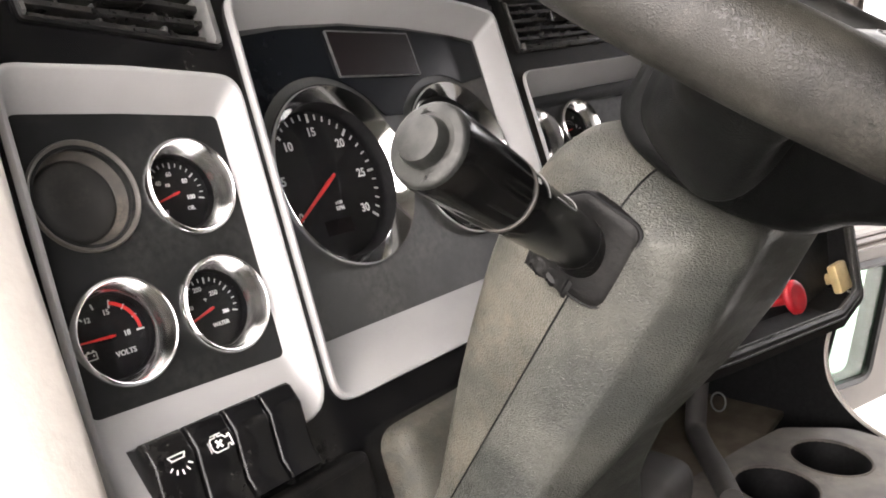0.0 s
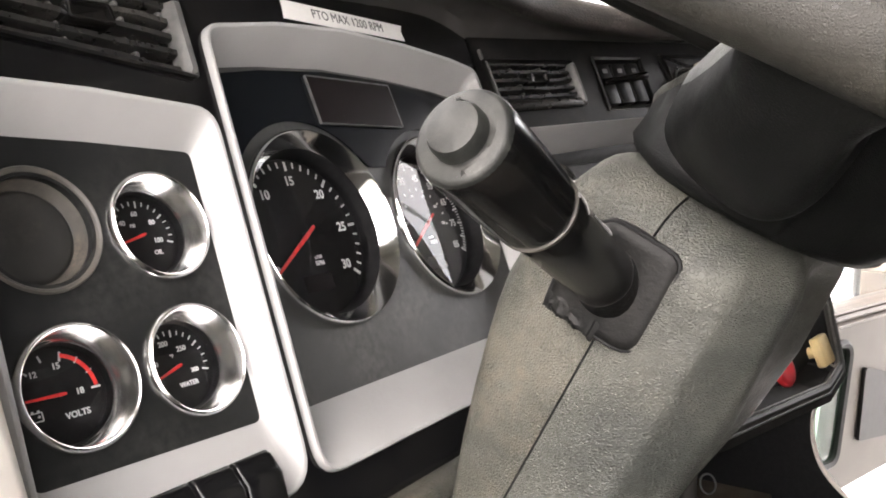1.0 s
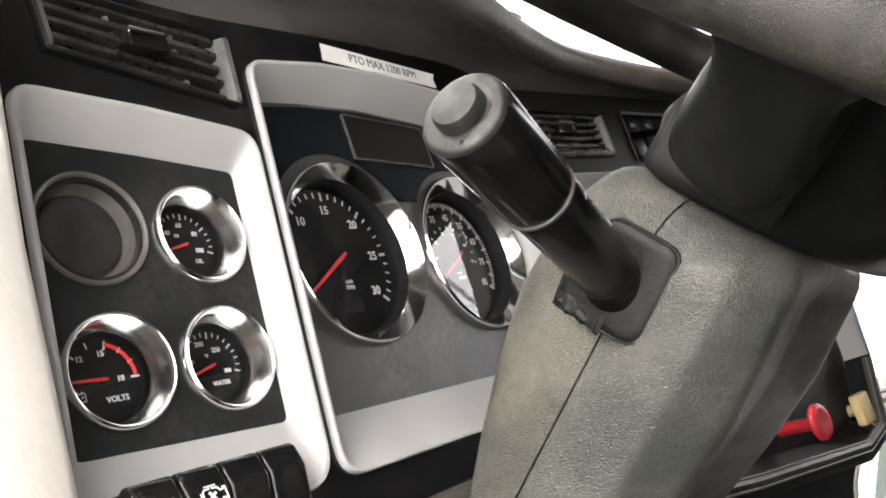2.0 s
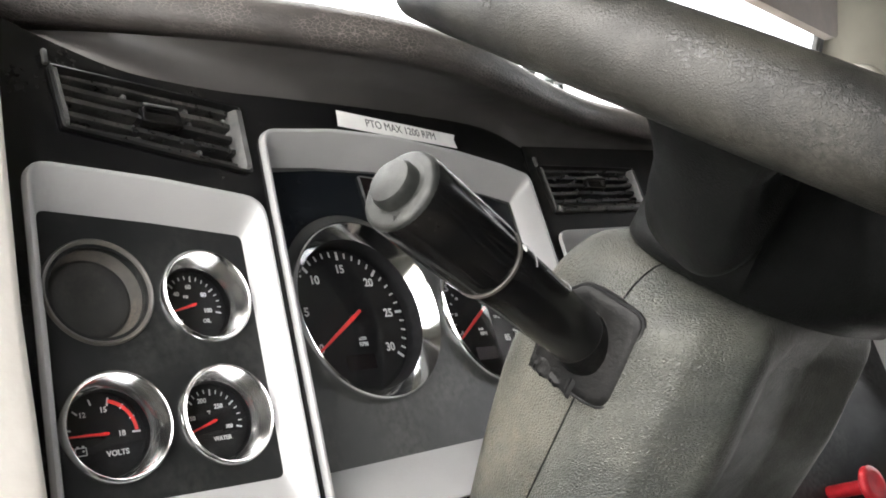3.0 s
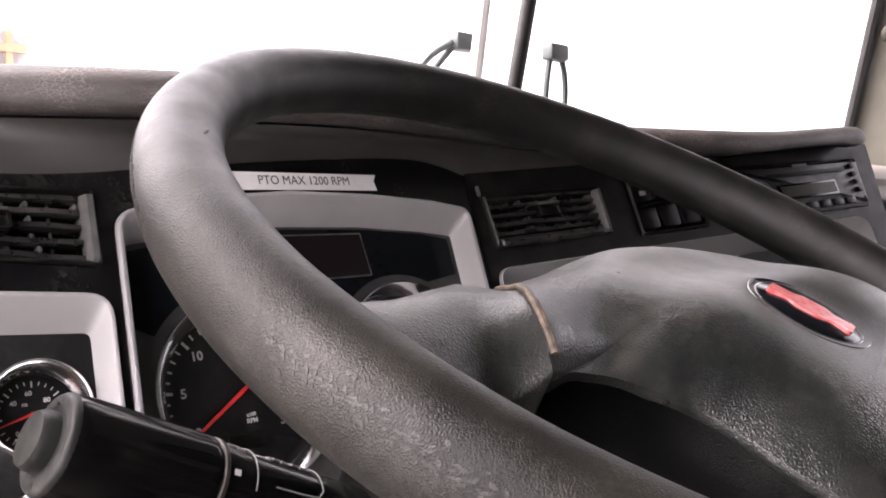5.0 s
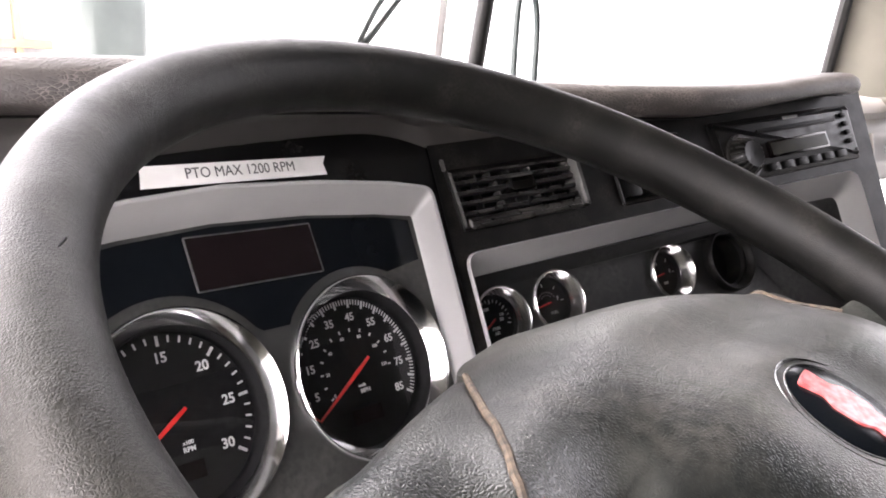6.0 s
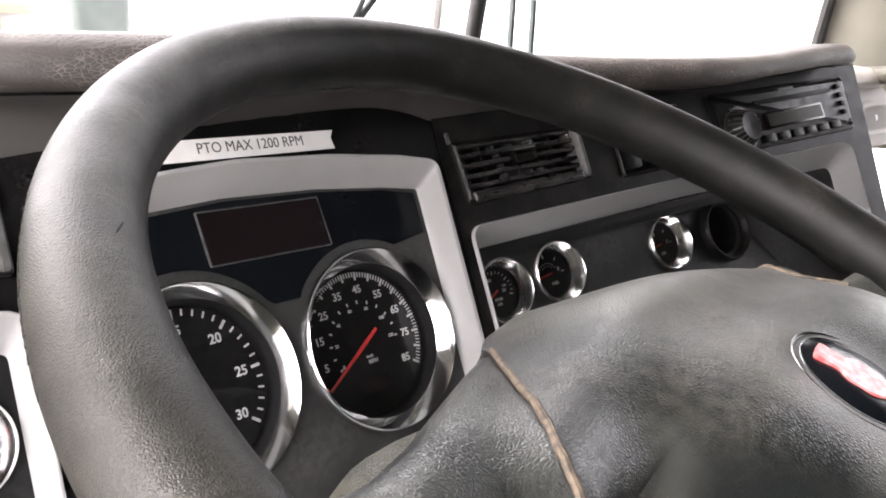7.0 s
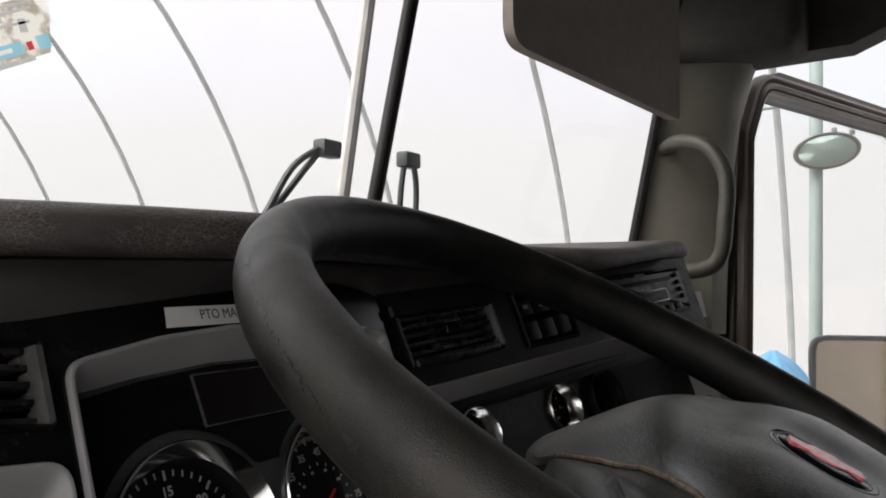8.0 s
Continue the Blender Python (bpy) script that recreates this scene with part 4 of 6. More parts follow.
# ---- the padded brow, swept across the cab ----
# lip line of the hood: x, y, lower z, upper z
LIP = [(-0.90, 0.545, 2.188, 2.216), (-0.80, 0.505, 2.190, 2.219), (-0.72, 0.455, 2.192, 2.2215), (-0.68, 0.425, 2.193, 2.2225), (-0.64, 0.396, 2.193, 2.2225), (-0.59, 0.366, 2.193, 2.2225),
       (-0.52, 0.338, 2.193, 2.222), (-0.45, 0.329, 2.193, 2.222), (-0.38, 0.337, 2.192, 2.221), (-0.31, 0.349, 2.190, 2.219), (-0.23, 0.352, 2.187, 2.215), (-0.14, 0.328, 2.184, 2.212),
       (-0.05, 0.292, 2.184, 2.211), (0.05, 0.274, 2.194, 2.214), (0.14, 0.263, 2.202, 2.2215), (0.195, 0.258, 2.2025, 2.226)]
# upper edge of the fascia below it: x, y, z


def face_edge(x):
    if x < -0.293:
        best = min(top_edge, key=lambda p: abs(p.x - x))
        return DASH @ Vector((x, best.y, 0.0235))
    return RIGHT @ Vector(((x + 0.286) / math.cos(SWING), 0.0755, 0.0))


pad_loops, grey_loops = [], []
for lo, hi in zip(smooth([r[:3] for r in LIP], 5), smooth([(r[0], r[1], r[3]) for r in LIP], 5)):
    x, y, z, ht = lo.x, lo.y, lo.z, hi.z - lo.z
    fe = face_edge(x)
    prof = [(0.66, z - 0.03), (y + 0.05, z + 0.004), (y + 0.014, z), (y + 0.005, z + ht * 0.06), (y + 0.0005, z + ht * 0.2), (y - 0.001, z + ht * 0.45), (y + 0.002, z + ht * 0.72), (y + 0.009, z + ht * 0.93), (y + 0.022, hi.z), (max(y + 0.04, 0.56), hi.z - 0.002), (0.66, hi.z - 0.025)]
    pad_loops.append([(x, b, c) for b, c in prof])
    a = Vector((x, y + 0.016, z - 0.0015))
    e = Vector((x, fe.y + 0.001, fe.z - 0.001))
    sag = Vector((0, 0.012, 0.006)) if x < -0.28 else Vector((0, 0.004, 0.002))
    grey_loops.append([a + Vector((0, 0.02, 0.003)), a, a.lerp(e, 0.3) + sag * 0.8, a.lerp(e, 0.6) + sag, e, e + Vector((0, 0.02, -0.006))])
end = pad_loops[-1]
ctr = Vector((end[3][0], 0.45, sum(p[2] for p in end) / len(end)))
for grow_x, sc in ((0.004, 0.985), (0.007, 0.94), (0.008, 0.85)):
    pad_loops.append([(end[0][0] + grow_x, 0.45 + (y - 0.45) * sc, ctr.z + (z - ctr.z) * sc) for _, y, z in end])
brow = thing("dash_pad", "wrinkled dark brown padded dashboard top with a rounded lip", "dash pad")
part("pad", loft(pad_loops, cap0=True, cap1=True), PADSKIN, brow, "", 60)
part("under_panel", loft(grey_loops, closed=False), GREYPANEL, brow, "smooth dark grey arched under-panel", 60)

side = thing("dash_side_trim", "cream trim panel beside the dashboard", "trim panel")
sl = []
for y, z in ((0.36, 2.24), (0.335, 2.13), (0.305, 2.03), (0.272, 1.95), (0.235, 1.85), (0.20, 1.72)):
    sl.append([(-0.757, y + 0.13, z), (-0.757, y + 0.012, z), (-0.7585, y + 0.004, z), (-0.763, y, z), (-0.80, y - 0.012, z), (-0.86, y - 0.02, z), (-0.99, y - 0.02, z), (-0.99, y + 0.13, z)])
part("panel", loft(sl, cap0=True, cap1=True), CREAM, side, "", 60)

# the pale passenger end of the dash with its own vent
pend = thing("passenger_dash_end", "pale cream passenger end of the dashboard with a groove", "dash panel")
rows = []
for x in (0.20, 0.50, 0.78, 0.815):
    e = 0.0 if x < 0.8 else 0.004
    sh = 0.055 * max(0.0, (x - 0.70) / 0.115)
    rows.append([(x + sh * (2.20 - z) * 8 * (1 if x > 0.7 else 0), y + e, z) for y, z in ((0.62, 2.20), (0.47, 2.205), (0.425, 2.198), (0.409, 2.186), (0.404, 2.176), (0.412, 2.166), (0.405, 2.158), (0.403, 2.145), (0.393, 2.078), (0.398, 2.068), (0.41, 2.064), (0.62, 2.064))])
part("panel", loft(rows, cap0=True, cap1=True), PALE, pend, "", 60)
PV = Matrix(((1, 0, 0, 0.74), (0, 0.147, -0.989, 0.3905), (0, 0.989, 0.147, 2.119), (0, 0, 0, 1)))
pvent = thing("air_vent", "small pale vent with black slots in the passenger end", "vent", PV, "dashboard vents")
vo = rpoly([(-0.085, 0.026, 0.004), (0.075, 0.026, 0.004), (0.092, -0.026, 0.004), (-0.085, -0.026, 0.004)][::-1], 3)
part("frame", plate(vo, [grow(vo, -0.006)], -0.002, 0.006), PALE, pvent, "", 50)
part("duct", plate(grow(vo, -0.004), [], 0.0005, 0.0015), DIAL, pvent, "dark duct")
for i in range(5):
    part("slat", block((0.0, -0.018 + i * 0.009, 0.004), (0.155, 0.0028, 0.003), 0.0008), PALE, pvent)
for i in range(7):
    part("vane", block((-0.066 + i * 0.022, 0.0, 0.0028), (0.003, 0.042, 0.002), 0.0006), PALE, pvent)
part("knob", lathe([(0.005, 0.003), (0.005, 0.008), (0.0, 0.009)], 16), PAPER, pvent, "white thumb knob", m=pose(-0.03, 0.0, 0.0))

# lower dash under the gauges, and the dash body behind
lower = thing("lower_dash_panel", "dark lower dashboard panel under the gauges", "dash panel", DASH)
part("panel", loft([[(-0.754, -0.29, 0.0235), (-0.754, -0.30, 0.03), (-0.754, -0.55, -0.02)], [(-0.293, -0.29, 0.0235), (-0.293, -0.30, 0.03), (-0.293, -0.55, -0.02)]], closed=False), DUSTY, lower)
knee = rpoly([(-0.745, -0.50, 0.01), (-0.606, -0.50, 0.01), (-0.599, -0.2305, 0.008), (-0.745, -0.2305, 0.008)])
kp = part("knee_panel", loft([at(knee, 0.012), at(knee, 0.030), at(grow(knee, -0.002), 0.0325), at(grow(knee, -0.006), 0.033)], cap1=True), DUSTY, lower, "dark grey knee panel", 50)
part("plug", lathe([(0.0085, 0.031), (0.0085, 0.0345), (0.006, 0.0355), (0.0, 0.0355)], 24, cx=-0.628, cy=-0.262), DIAL, kp, "round black plug")

# ---- steering wheel: p, q in its plane, n along the shaft ----
WC = Vector((-0.463, 0.1046, 2.119))
WN = Vector((0.0337, -0.5222, 1.0)).normalized()
W1 = (Vector((1, 0, 0)) - WN * WN.x).normalized()
W2 = WN.cross(W1)
WHEEL = Matrix(((W1.x, W2.x, WN.x, WC.x), (W1.y, W2.y, WN.y, WC.y), (W1.z, W2.z, WN.z, WC.z), (0, 0, 0, 1)))
wheel = thing("steering_wheel", "worn black leather truck steering wheel with a round badge", "steering wheel", WHEEL)
RR, RA, RB = 0.1986, 0.0155, 0.0176
rim_loops = []
for i in range(160):
    a = 2 * math.pi * i / 160
    ring = []
    for k in range(40):
        f = 2 * math.pi * k / 40
        notch = 1.0 - 0.05 * math.exp(-((f - radians(239)) / 0.09) ** 2)
        wob = 1 + 0.012 * noise.noise((math.cos(a) * 6, math.sin(a) * 6, k * 0.15))
        r, n = RA * notch * wob * math.cos(f), RB * notch * wob * math.sin(f)
        ring.append(((RR + r) * math.cos(a), (RR + r) * math.sin(a), n))
    rim_loops.append(ring)
rim_loops.append(rim_loops[0])
bm = loft(rim_loops)
bmesh.ops.remove_doubles(bm, verts=bm.verts, dist=1e-6)
part("rim", bm, LEATHER, wheel, "worn leather rim with a fine seam", 60)


part("nick", block((0, 0, 0), (0.0065, 0.0008, 0.0008), 0.0003), DIAL, wheel, "small dark nick", m=pose(-0.1845, 0.0600, 0.0166, 0, 0, 50))


def rim_flakes(seed, count, a0, a1, f0, f1, spread, size):
    """Scuffed, lifted flakes of the rim's worn skin, strewn round a line on its surface."""
    rr = random.Random(seed)
    bm = bmesh.new()
    for _ in range(count):
        g = rr.random()
        a = radians(a0 + (a1 - a0) * g)
        f = radians(f0 + (f1 - f0) * g + rr.gauss(0, spread))
        turn, big = rr.uniform(-0.7, 0.7), size * rr.uniform(0.4, 1.3)
        rows = []
        for lift in (0.99, 1.0 + rr.uniform(0.004, 0.009)):
            lp = []
            for k in range(7):
                b = 2 * math.pi * k / 7
                rad = big * (1 + 0.35 * math.sin(b * 2 + turn * 5) + 0.2 * math.sin(b * 3 + a * 40))
                u, v = 1.5 * rad * math.cos(b), rad * 0.7 * math.sin(b)
                u, v = u * math.cos(turn) - v * math.sin(turn), u * math.sin(turn) + v * math.cos(turn)
                aa, ff = a + u / RR, f + v / RA
                r, n = RA * lift * math.cos(ff), RB * lift * math.sin(ff)
                lp.append(((RR + r) * math.cos(aa), (RR + r) * math.sin(aa), n))
            rows.append(lp)
        loft(rows, cap1=True, bm=bm)
    return bm


part("scuffed_patch", rim_flakes(3, 280, 190, 222, 20, 25, 7, 0.00055), SCUFF, wheel, "scuffed worn patch")
part("worn_seam", rim_flakes(5, 150, 142, 172, 26, -9, 1.6, 0.0006), SCUFF, wheel, "pale flaking seam")


HC = Vector((0.015, -0.030))
LEG = ((-0.20, 0.070), (-0.15, 0.080), (-0.115, 0.090), (-0.0986, 0.091), (-0.0856, 0.0945), (-0.069, 0.113), (-0.0605, 0.118), (-0.05, 0.115), (-0.03, 0.120), (0.10, 0.2))
CREST = ((-0.20, 0.010), (-0.12, 0.0113), (-0.0925, 0.0062), (-0.07, 0.003), (-0.05, 0.0012), (-0.03, 0.0022), (0.0, 0.0043), (0.012, 0.0045))
FAR = ((0.0, 0.0), (0.006, -0.0015), (0.012, -0.0055), (0.02, -0.0145), (0.03, -0.027), (0.037, -0.037), (0.043, -0.045), (0.049, -0.060), (0.08, -0.10))


def along_line(table, x):
    for (a, fa), (b, fb) in zip(table, table[1:]):
        if x <= b:
            return fa + (fb - fa) * max(0.0, (x - a) / (b - a))
    return table[-1][1]


def hub_height(p, q):
    """The padded top: a cross arm and a leg towards the driver, blended."""
    beyond = max(0.0, p - 0.015)
    if p < 0.012:
        ridge, u, wide = along_line(CREST, p), q - 0.37 * min(0.0, p + 0.01), 1.0 + 0.22 * min(1.0, max(0.0, -p) / 0.06)
    else:
        ridge, u, wide = 0.0045 - 1.35 * (p - 0.012) ** 2, q, 1.0 - 0.75 * min(1.0, (beyond / 0.095) ** 2)
    arm = ridge + (along_line(FAR, u / wide) if u > 0 else -(0.022 + 0.008 * min(1.0, max(0.0, -p) / 0.06)) * (-u / 0.052) ** 1.6)
    top = 0.0165 - 7.0 * (q + 0.065) ** 2 if q > -0.065 else 0.0165 - 1.2 * (q + 0.065) ** 2
    top += 0.0045 * min(1.0, beyond / 0.06)
    leg = top - (0.043 * min(1.25, (0.015 - p) / along_line(LEG, q)) ** 4 if p < 0.015 else 0.043 * (beyond / 0.14) ** 5)
    k = 0.018
    h = max(k - abs(arm - leg), 0.0) / k
    high = max(arm, leg) + h * h * k * 0.25
    seat = max(0.0, min(1.0, (0.037 - math.hypot(p - 0.014, q + 0.0685)) / 0.011))
    seat = seat * seat * (3 - 2 * seat)
    return high + (0.0152 - high) * seat


def soft_height(p, q, reach):
    """The top's height, rounded off over a small disc."""
    total, weight = hub_height(p, q), 1.0
    for ring, w in ((0.4, 0.9), (0.75, 0.6), (1.0, 0.35)):
        for k in range(12):
            a = math.pi * (k + ring) / 6
            total += w * hub_height(p + reach * ring * math.cos(a), q + reach * ring * math.sin(a))
            weight += w
    return total / weight


SEAM = ((-0.062, 0.129), (-0.054, 0.1255), (-0.044, 0.122), (-0.038, 0.1185), (-0.026, 0.108), (-0.010, 0.0925), (0.004, 0.0785), (0.012, 0.0703), (0.0225, 0.0585))
left_lip = smooth([(0.015, 0.049, 0), (-0.018, 0.046, 0), (-0.040, 0.0370, 0), (-0.0520, 0.0295, 0), (-0.0592, 0.0220, 0)], 5)[:-1]
left_lip += smooth([(-along_line(SEAM, q), q, 0) for q in (0.0220, 0.012, 0.002, -0.010, -0.024, -0.036, -0.048, -0.060)], 3)[:-1]
left_lip += smooth([(-0.1283, -0.061, 0), (-0.116, -0.0595, 0), (-0.104, -0.0605, 0), (-0.092, -0.0640, 0), (-0.082, -0.0695, 0), (-0.0735, -0.0765, 0), (-0.067, -0.0860, 0), (-0.063, -0.099, 0), (-0.060, -0.115, 0), (-0.052, -0.133, 0), (-0.030, -0.149, 0), (-0.004, -0.157, 0), (0.015, -0.158, 0)], 5)
LIP = ((-0.16, -0.0085), (-0.0856, -0.008), (-0.069, -0.007), (-0.0605, -0.0035), (-0.056, 0.0))


def lip_lift(p, q):
    """How far the pad's near edge stands over or under the smooth top."""
    share = min(1.0, max(0.0, -0.056 - q) / 0.004) * min(1.0, max(0.0, 0.005 - p) / 0.03)
    return (along_line(LIP, q) - hub_height(p, q)) * share


right_lip = smooth([(0.015, -0.158, 0), (0.040, -0.153, 0), (0.070, -0.136, 0), (0.093, -0.108, 0), (0.104, -0.075, 0), (0.108, -0.045, 0), (0.1095, -0.010, 0), (0.109, 0.012, 0), (0.102, 0.021, 0), (0.082, 0.034, 0), (0.048, 0.046, 0), (0.015, 0.049, 0)], 6)
hub_edge = [Vector((p.x, p.y)) - HC for p in left_lip] + [Vector((p.x, p.y)) - HC for p in right_lip[1:-1]]
pad_rings = []
for k, s_ in enumerate([0.972, 0.98, 0.991, 1.0, 0.995, 0.98, 0.955] + [0.93 - 0.03 * k for k in range(30)]):
    ring = []
    for e in hub_edge:
        p = HC + e * s_
        edge = HC + e
        n = soft_height(p.x, p.y, 0.013 * min(1.0, max(0.0, 1.0 - s_) / 0.2)) if k > 3 else hub_height(p.x, p.y)
        lift = lip_lift(edge.x, edge.y)
        n += lift * max(0.0, (s_ - 0.6) / 0.4) ** 2
        low = hub_height(edge.x, edge.y) + lift
        if k < 3:
            n = low - (0.0055, 0.0050, 0.0028)[k]
        ring.append((p.x, p.y, n))
    pad_rings.append(ring)
part("hub_pad", loft(pad_rings, cap1=True), HUBSKIN, wheel, "grained dark hub pad", 60)
core_rows = []
CC = Vector((0.013, -0.0165))
for f, dn in ((0.0, 0.0), (0.05, -0.010), (0.25, -0.004), (0.5, 0), (0.75, 0), (0.93, 0), (1.0, -0.0015), (0.985, -0.0055)):
    ring = []
    for e in hub_edge:
        edge = HC + e * 0.985
        low = hub_height((HC + e).x, (HC + e).y) + lip_lift((HC + e).x, (HC + e).y) - 0.002
        way = (HC + e - CC).normalized()
        circ = CC + way * (0.0700 + 0.042 * max(0.0, way.dot(Vector((-0.985, -0.17)))) ** 4)
        g = f ** 1.7 if f < 1 else 1.0
        p = edge.lerp(circ, g)
        if dn == -0.0055:
            p = CC + (p - CC) * 0.965
        ring.append((p.x, p.y, low + (-0.0700 - low) * f + dn))
    core_rows.append(ring)
part("hub_cover", loft(core_rows, cap1=True), COVER, wheel, "smooth black hub underside", 60)


def power_arc(k, count, e):
    """A squared-off half circle: cosine and sine of the k-th of count steps."""
    a = math.pi * k / count
    c = math.cos(a)
    return abs(c) ** e * (1 if c > 0 else -1), math.sin(a) ** e


# share of the way from the seam to the rim, mid q, half q, mid n, half n
LEFT_ARM = ((0.0, -0.0200, 0.0428, -0.0300, 0.0230), (0.03, -0.0205, 0.0424, -0.0300, 0.0228), (0.14, -0.0250, 0.0365, -0.0260, 0.0245), (0.28, -0.0310, 0.0310, -0.0210, 0.0250), (0.44, -0.0370, 0.0265, -0.0160, 0.0225), (0.60, -0.0415, 0.0250, -0.0115, 0.0190), (0.74, -0.0450, 0.0265, -0.0075, 0.0155), (0.87, -0.0480, 0.0310, -0.004, 0.0120), (1.0, -0.0490, 0.0370, -0.001, 0.007))
# reach from the hub, mid q, half q, mid n, half n
RIGHT_ARM = ((0.104, -0.0095, 0.0210, -0.0290, 0.0230), (0.110, -0.0100, 0.0208, -0.0285, 0.0225), (0.122, -0.0120, 0.0200, -0.0270, 0.0210), (0.138, -0.0165, 0.0190, -0.0300, 0.0175), (0.152, -0.022, 0.0182, -0.0310, 0.0155), (0.165, -0.030, 0.0185, -0.0280, 0.0130), (0.178, -0.040, 0.022, -0.021, 0.0110), (0.188, -0.048, 0.028, -0.013, 0.009), (0.198, -0.052, 0.034, -0.004, 0.006))


def left_spoke(front):
    """The leather front or the black back of the arm whose seam slants across the pad."""
    loops = []
    for f, q0, hq, n0, hn in (() if front else ((-0.8, -0.008, 0.040, -0.03, 0.02), (-0.35, -0.014, 0.042, -0.03, 0.02))) + LEFT_ARM:
        w = max(0.0, 1.0 - max(0.0, f) / 0.42) ** 1.3
        lp = []
        for k in range(29):
            c, s_ = power_arc(k, 28, 0.88 if front else 0.6)
            q = q0 + hq * c
            seam = along_line(SEAM, q) + (-0.0003 if f == 0 else 0.0006)
            reach = math.sqrt(max(RR ** 2 - q ** 2, 0.0)) - 0.002
            edge = -0.038 + 0.026 * max(0.0, -c)
            if front:
                at_seam = edge + (hub_height(-seam, max(-0.060, min(0.0225, q))) - (0.0012 if f == 0 else 0.0004) - edge) * s_ ** 0.13
                n = w * at_seam + (1 - w) * (n0 + hn * s_ + 0.10 * (q - q0) * s_)
            else:
                n = w * (edge + (-0.068 - edge) * s_) + (1 - w) * (n0 - hn * s_)
            lp.append((-(seam + (reach - seam) * f), q, n))
        loops.append(lp)
    return loft(loops, closed=False)


def right_spoke(front):
    """The leather front or the black back of the other arm."""
    loops = []
    for x, q0, hq, n0, hn in RIGHT_ARM:
        w = 1.0 if x <= 0.112 else max(0.0, min(1.0, (0.140 - x) / 0.032 if front else (0.160 - x) / 0.055))
        lp = []
        for k in range(25):
            c, s_ = power_arc(k, 24, 0.88)
            q = q0 + hq * c
            if front:
                padded = -0.040 + (hub_height(0.1085, max(-0.031, min(0.0118, q))) - 0.0008 + 0.040) * s_ ** 0.3
                n = w * padded + (1 - w) * (n0 + hn * s_ + 0.12 * (q - q0))
            else:
                n = w * (-0.040 - 0.018 * s_) + (1 - w) * (n0 - hn * s_ + 0.12 * (q - q0))
            lp.append((min(x, math.sqrt(max(RR ** 2 - q ** 2, 0.0))), q, n))
        loops.append(lp)
    return loft(loops, closed=False)


for arm_mesh, seam_x, q_low, q_high in ((left_spoke, None, -0.060, 0.0215), (right_spoke, 0.1085, -0.033, 0.013)):
    sp = part("spoke", arm_mesh(True), HUBSKIN, wheel, "worn grained spoke", 60)
    part("spoke_back", arm_mesh(False), COVER, sp, "smooth black spoke back", 60)
    ring = []
    for k in range(31):
        q = q_low + (q_high - q_low) * k / 30
        px = seam_x or -along_line(SEAM, q)
        ring.append((px, q, hub_height(px, q) + 0.0003))
    part("seam", tube(ring, 0.0013, 8), TAN, sp, "worn tan seam")
BADGE_M = pose(0.0140, -0.0685, 0.0140) @ Matrix.Diagonal((0.93, 0.93, 1, 1))
badge = part("badge", lathe([(0.0262, -0.008), (0.0262, 0.0006), (0.0236, 0.0002), (0.0226, 0.0012), (0.012, 0.0026), (0.0, 0.0031)], 56), NAVY, wheel, "round black badge", 60, m=BADGE_M)
part("badge_ring", lathe([(0.0271, -0.001), (0.0269, 0.0012), (0.0265, 0.0014), (0.0261, 0.0004)], 56), BADGERING, badge, "thin outer chrome ring", 60)
part("badge_ring", lathe([(0.0239, 0.0001), (0.0237, 0.0012), (0.0233, 0.0014), (0.0229, 0.0010)], 56), BADGERING, badge, "thin inner chrome ring", 60)
em = rpoly([(-0.0185, 0.0055, 0.002), (-0.009, 0.0052, 0.003), (-0.005, 0.0088, 0.004), (0.005, 0.0088, 0.004), (0.009, 0.0052, 0.003), (0.0185, 0.0055, 0.002), (0.0185, -0.0055, 0.002), (0.009, -0.0052, 0.003), (0.005, -0.0088, 0.004), (-0.005, -0.0088, 0.004), (-0.009, -0.0052, 0.003), (-0.0185, -0.0055, 0.002)])
part("emblem", plate(em, [], 0.0014, 0.0035), ENAMEL, badge, "plain red emblem shape", m=Matrix.Rotation(radians(-75), 4, "Z"))

# ---- column shroud, in the wheel's axes ----
column = thing("steering_column", "grained grey steering column shroud with a seam", "steering column", WHEEL)


TOPLINE = ((0.0, 0.036), (0.085, 0.038), (0.10, 0.0415), (0.125, 0.0475), (0.155, 0.0505), (0.18, 0.0445), (0.206, 0.037), (0.232, 0.028), (0.265, 0.014), (0.295, 0.001), (0.33, -0.006), (0.5, -0.008))
LOWLINE = ((0.0, -0.073), (0.10, -0.073), (0.15, -0.077), (0.20, -0.0745), (0.24, -0.069), (0.28, -0.063), (0.31, -0.067), (0.35, -0.074), (0.5, -0.08))


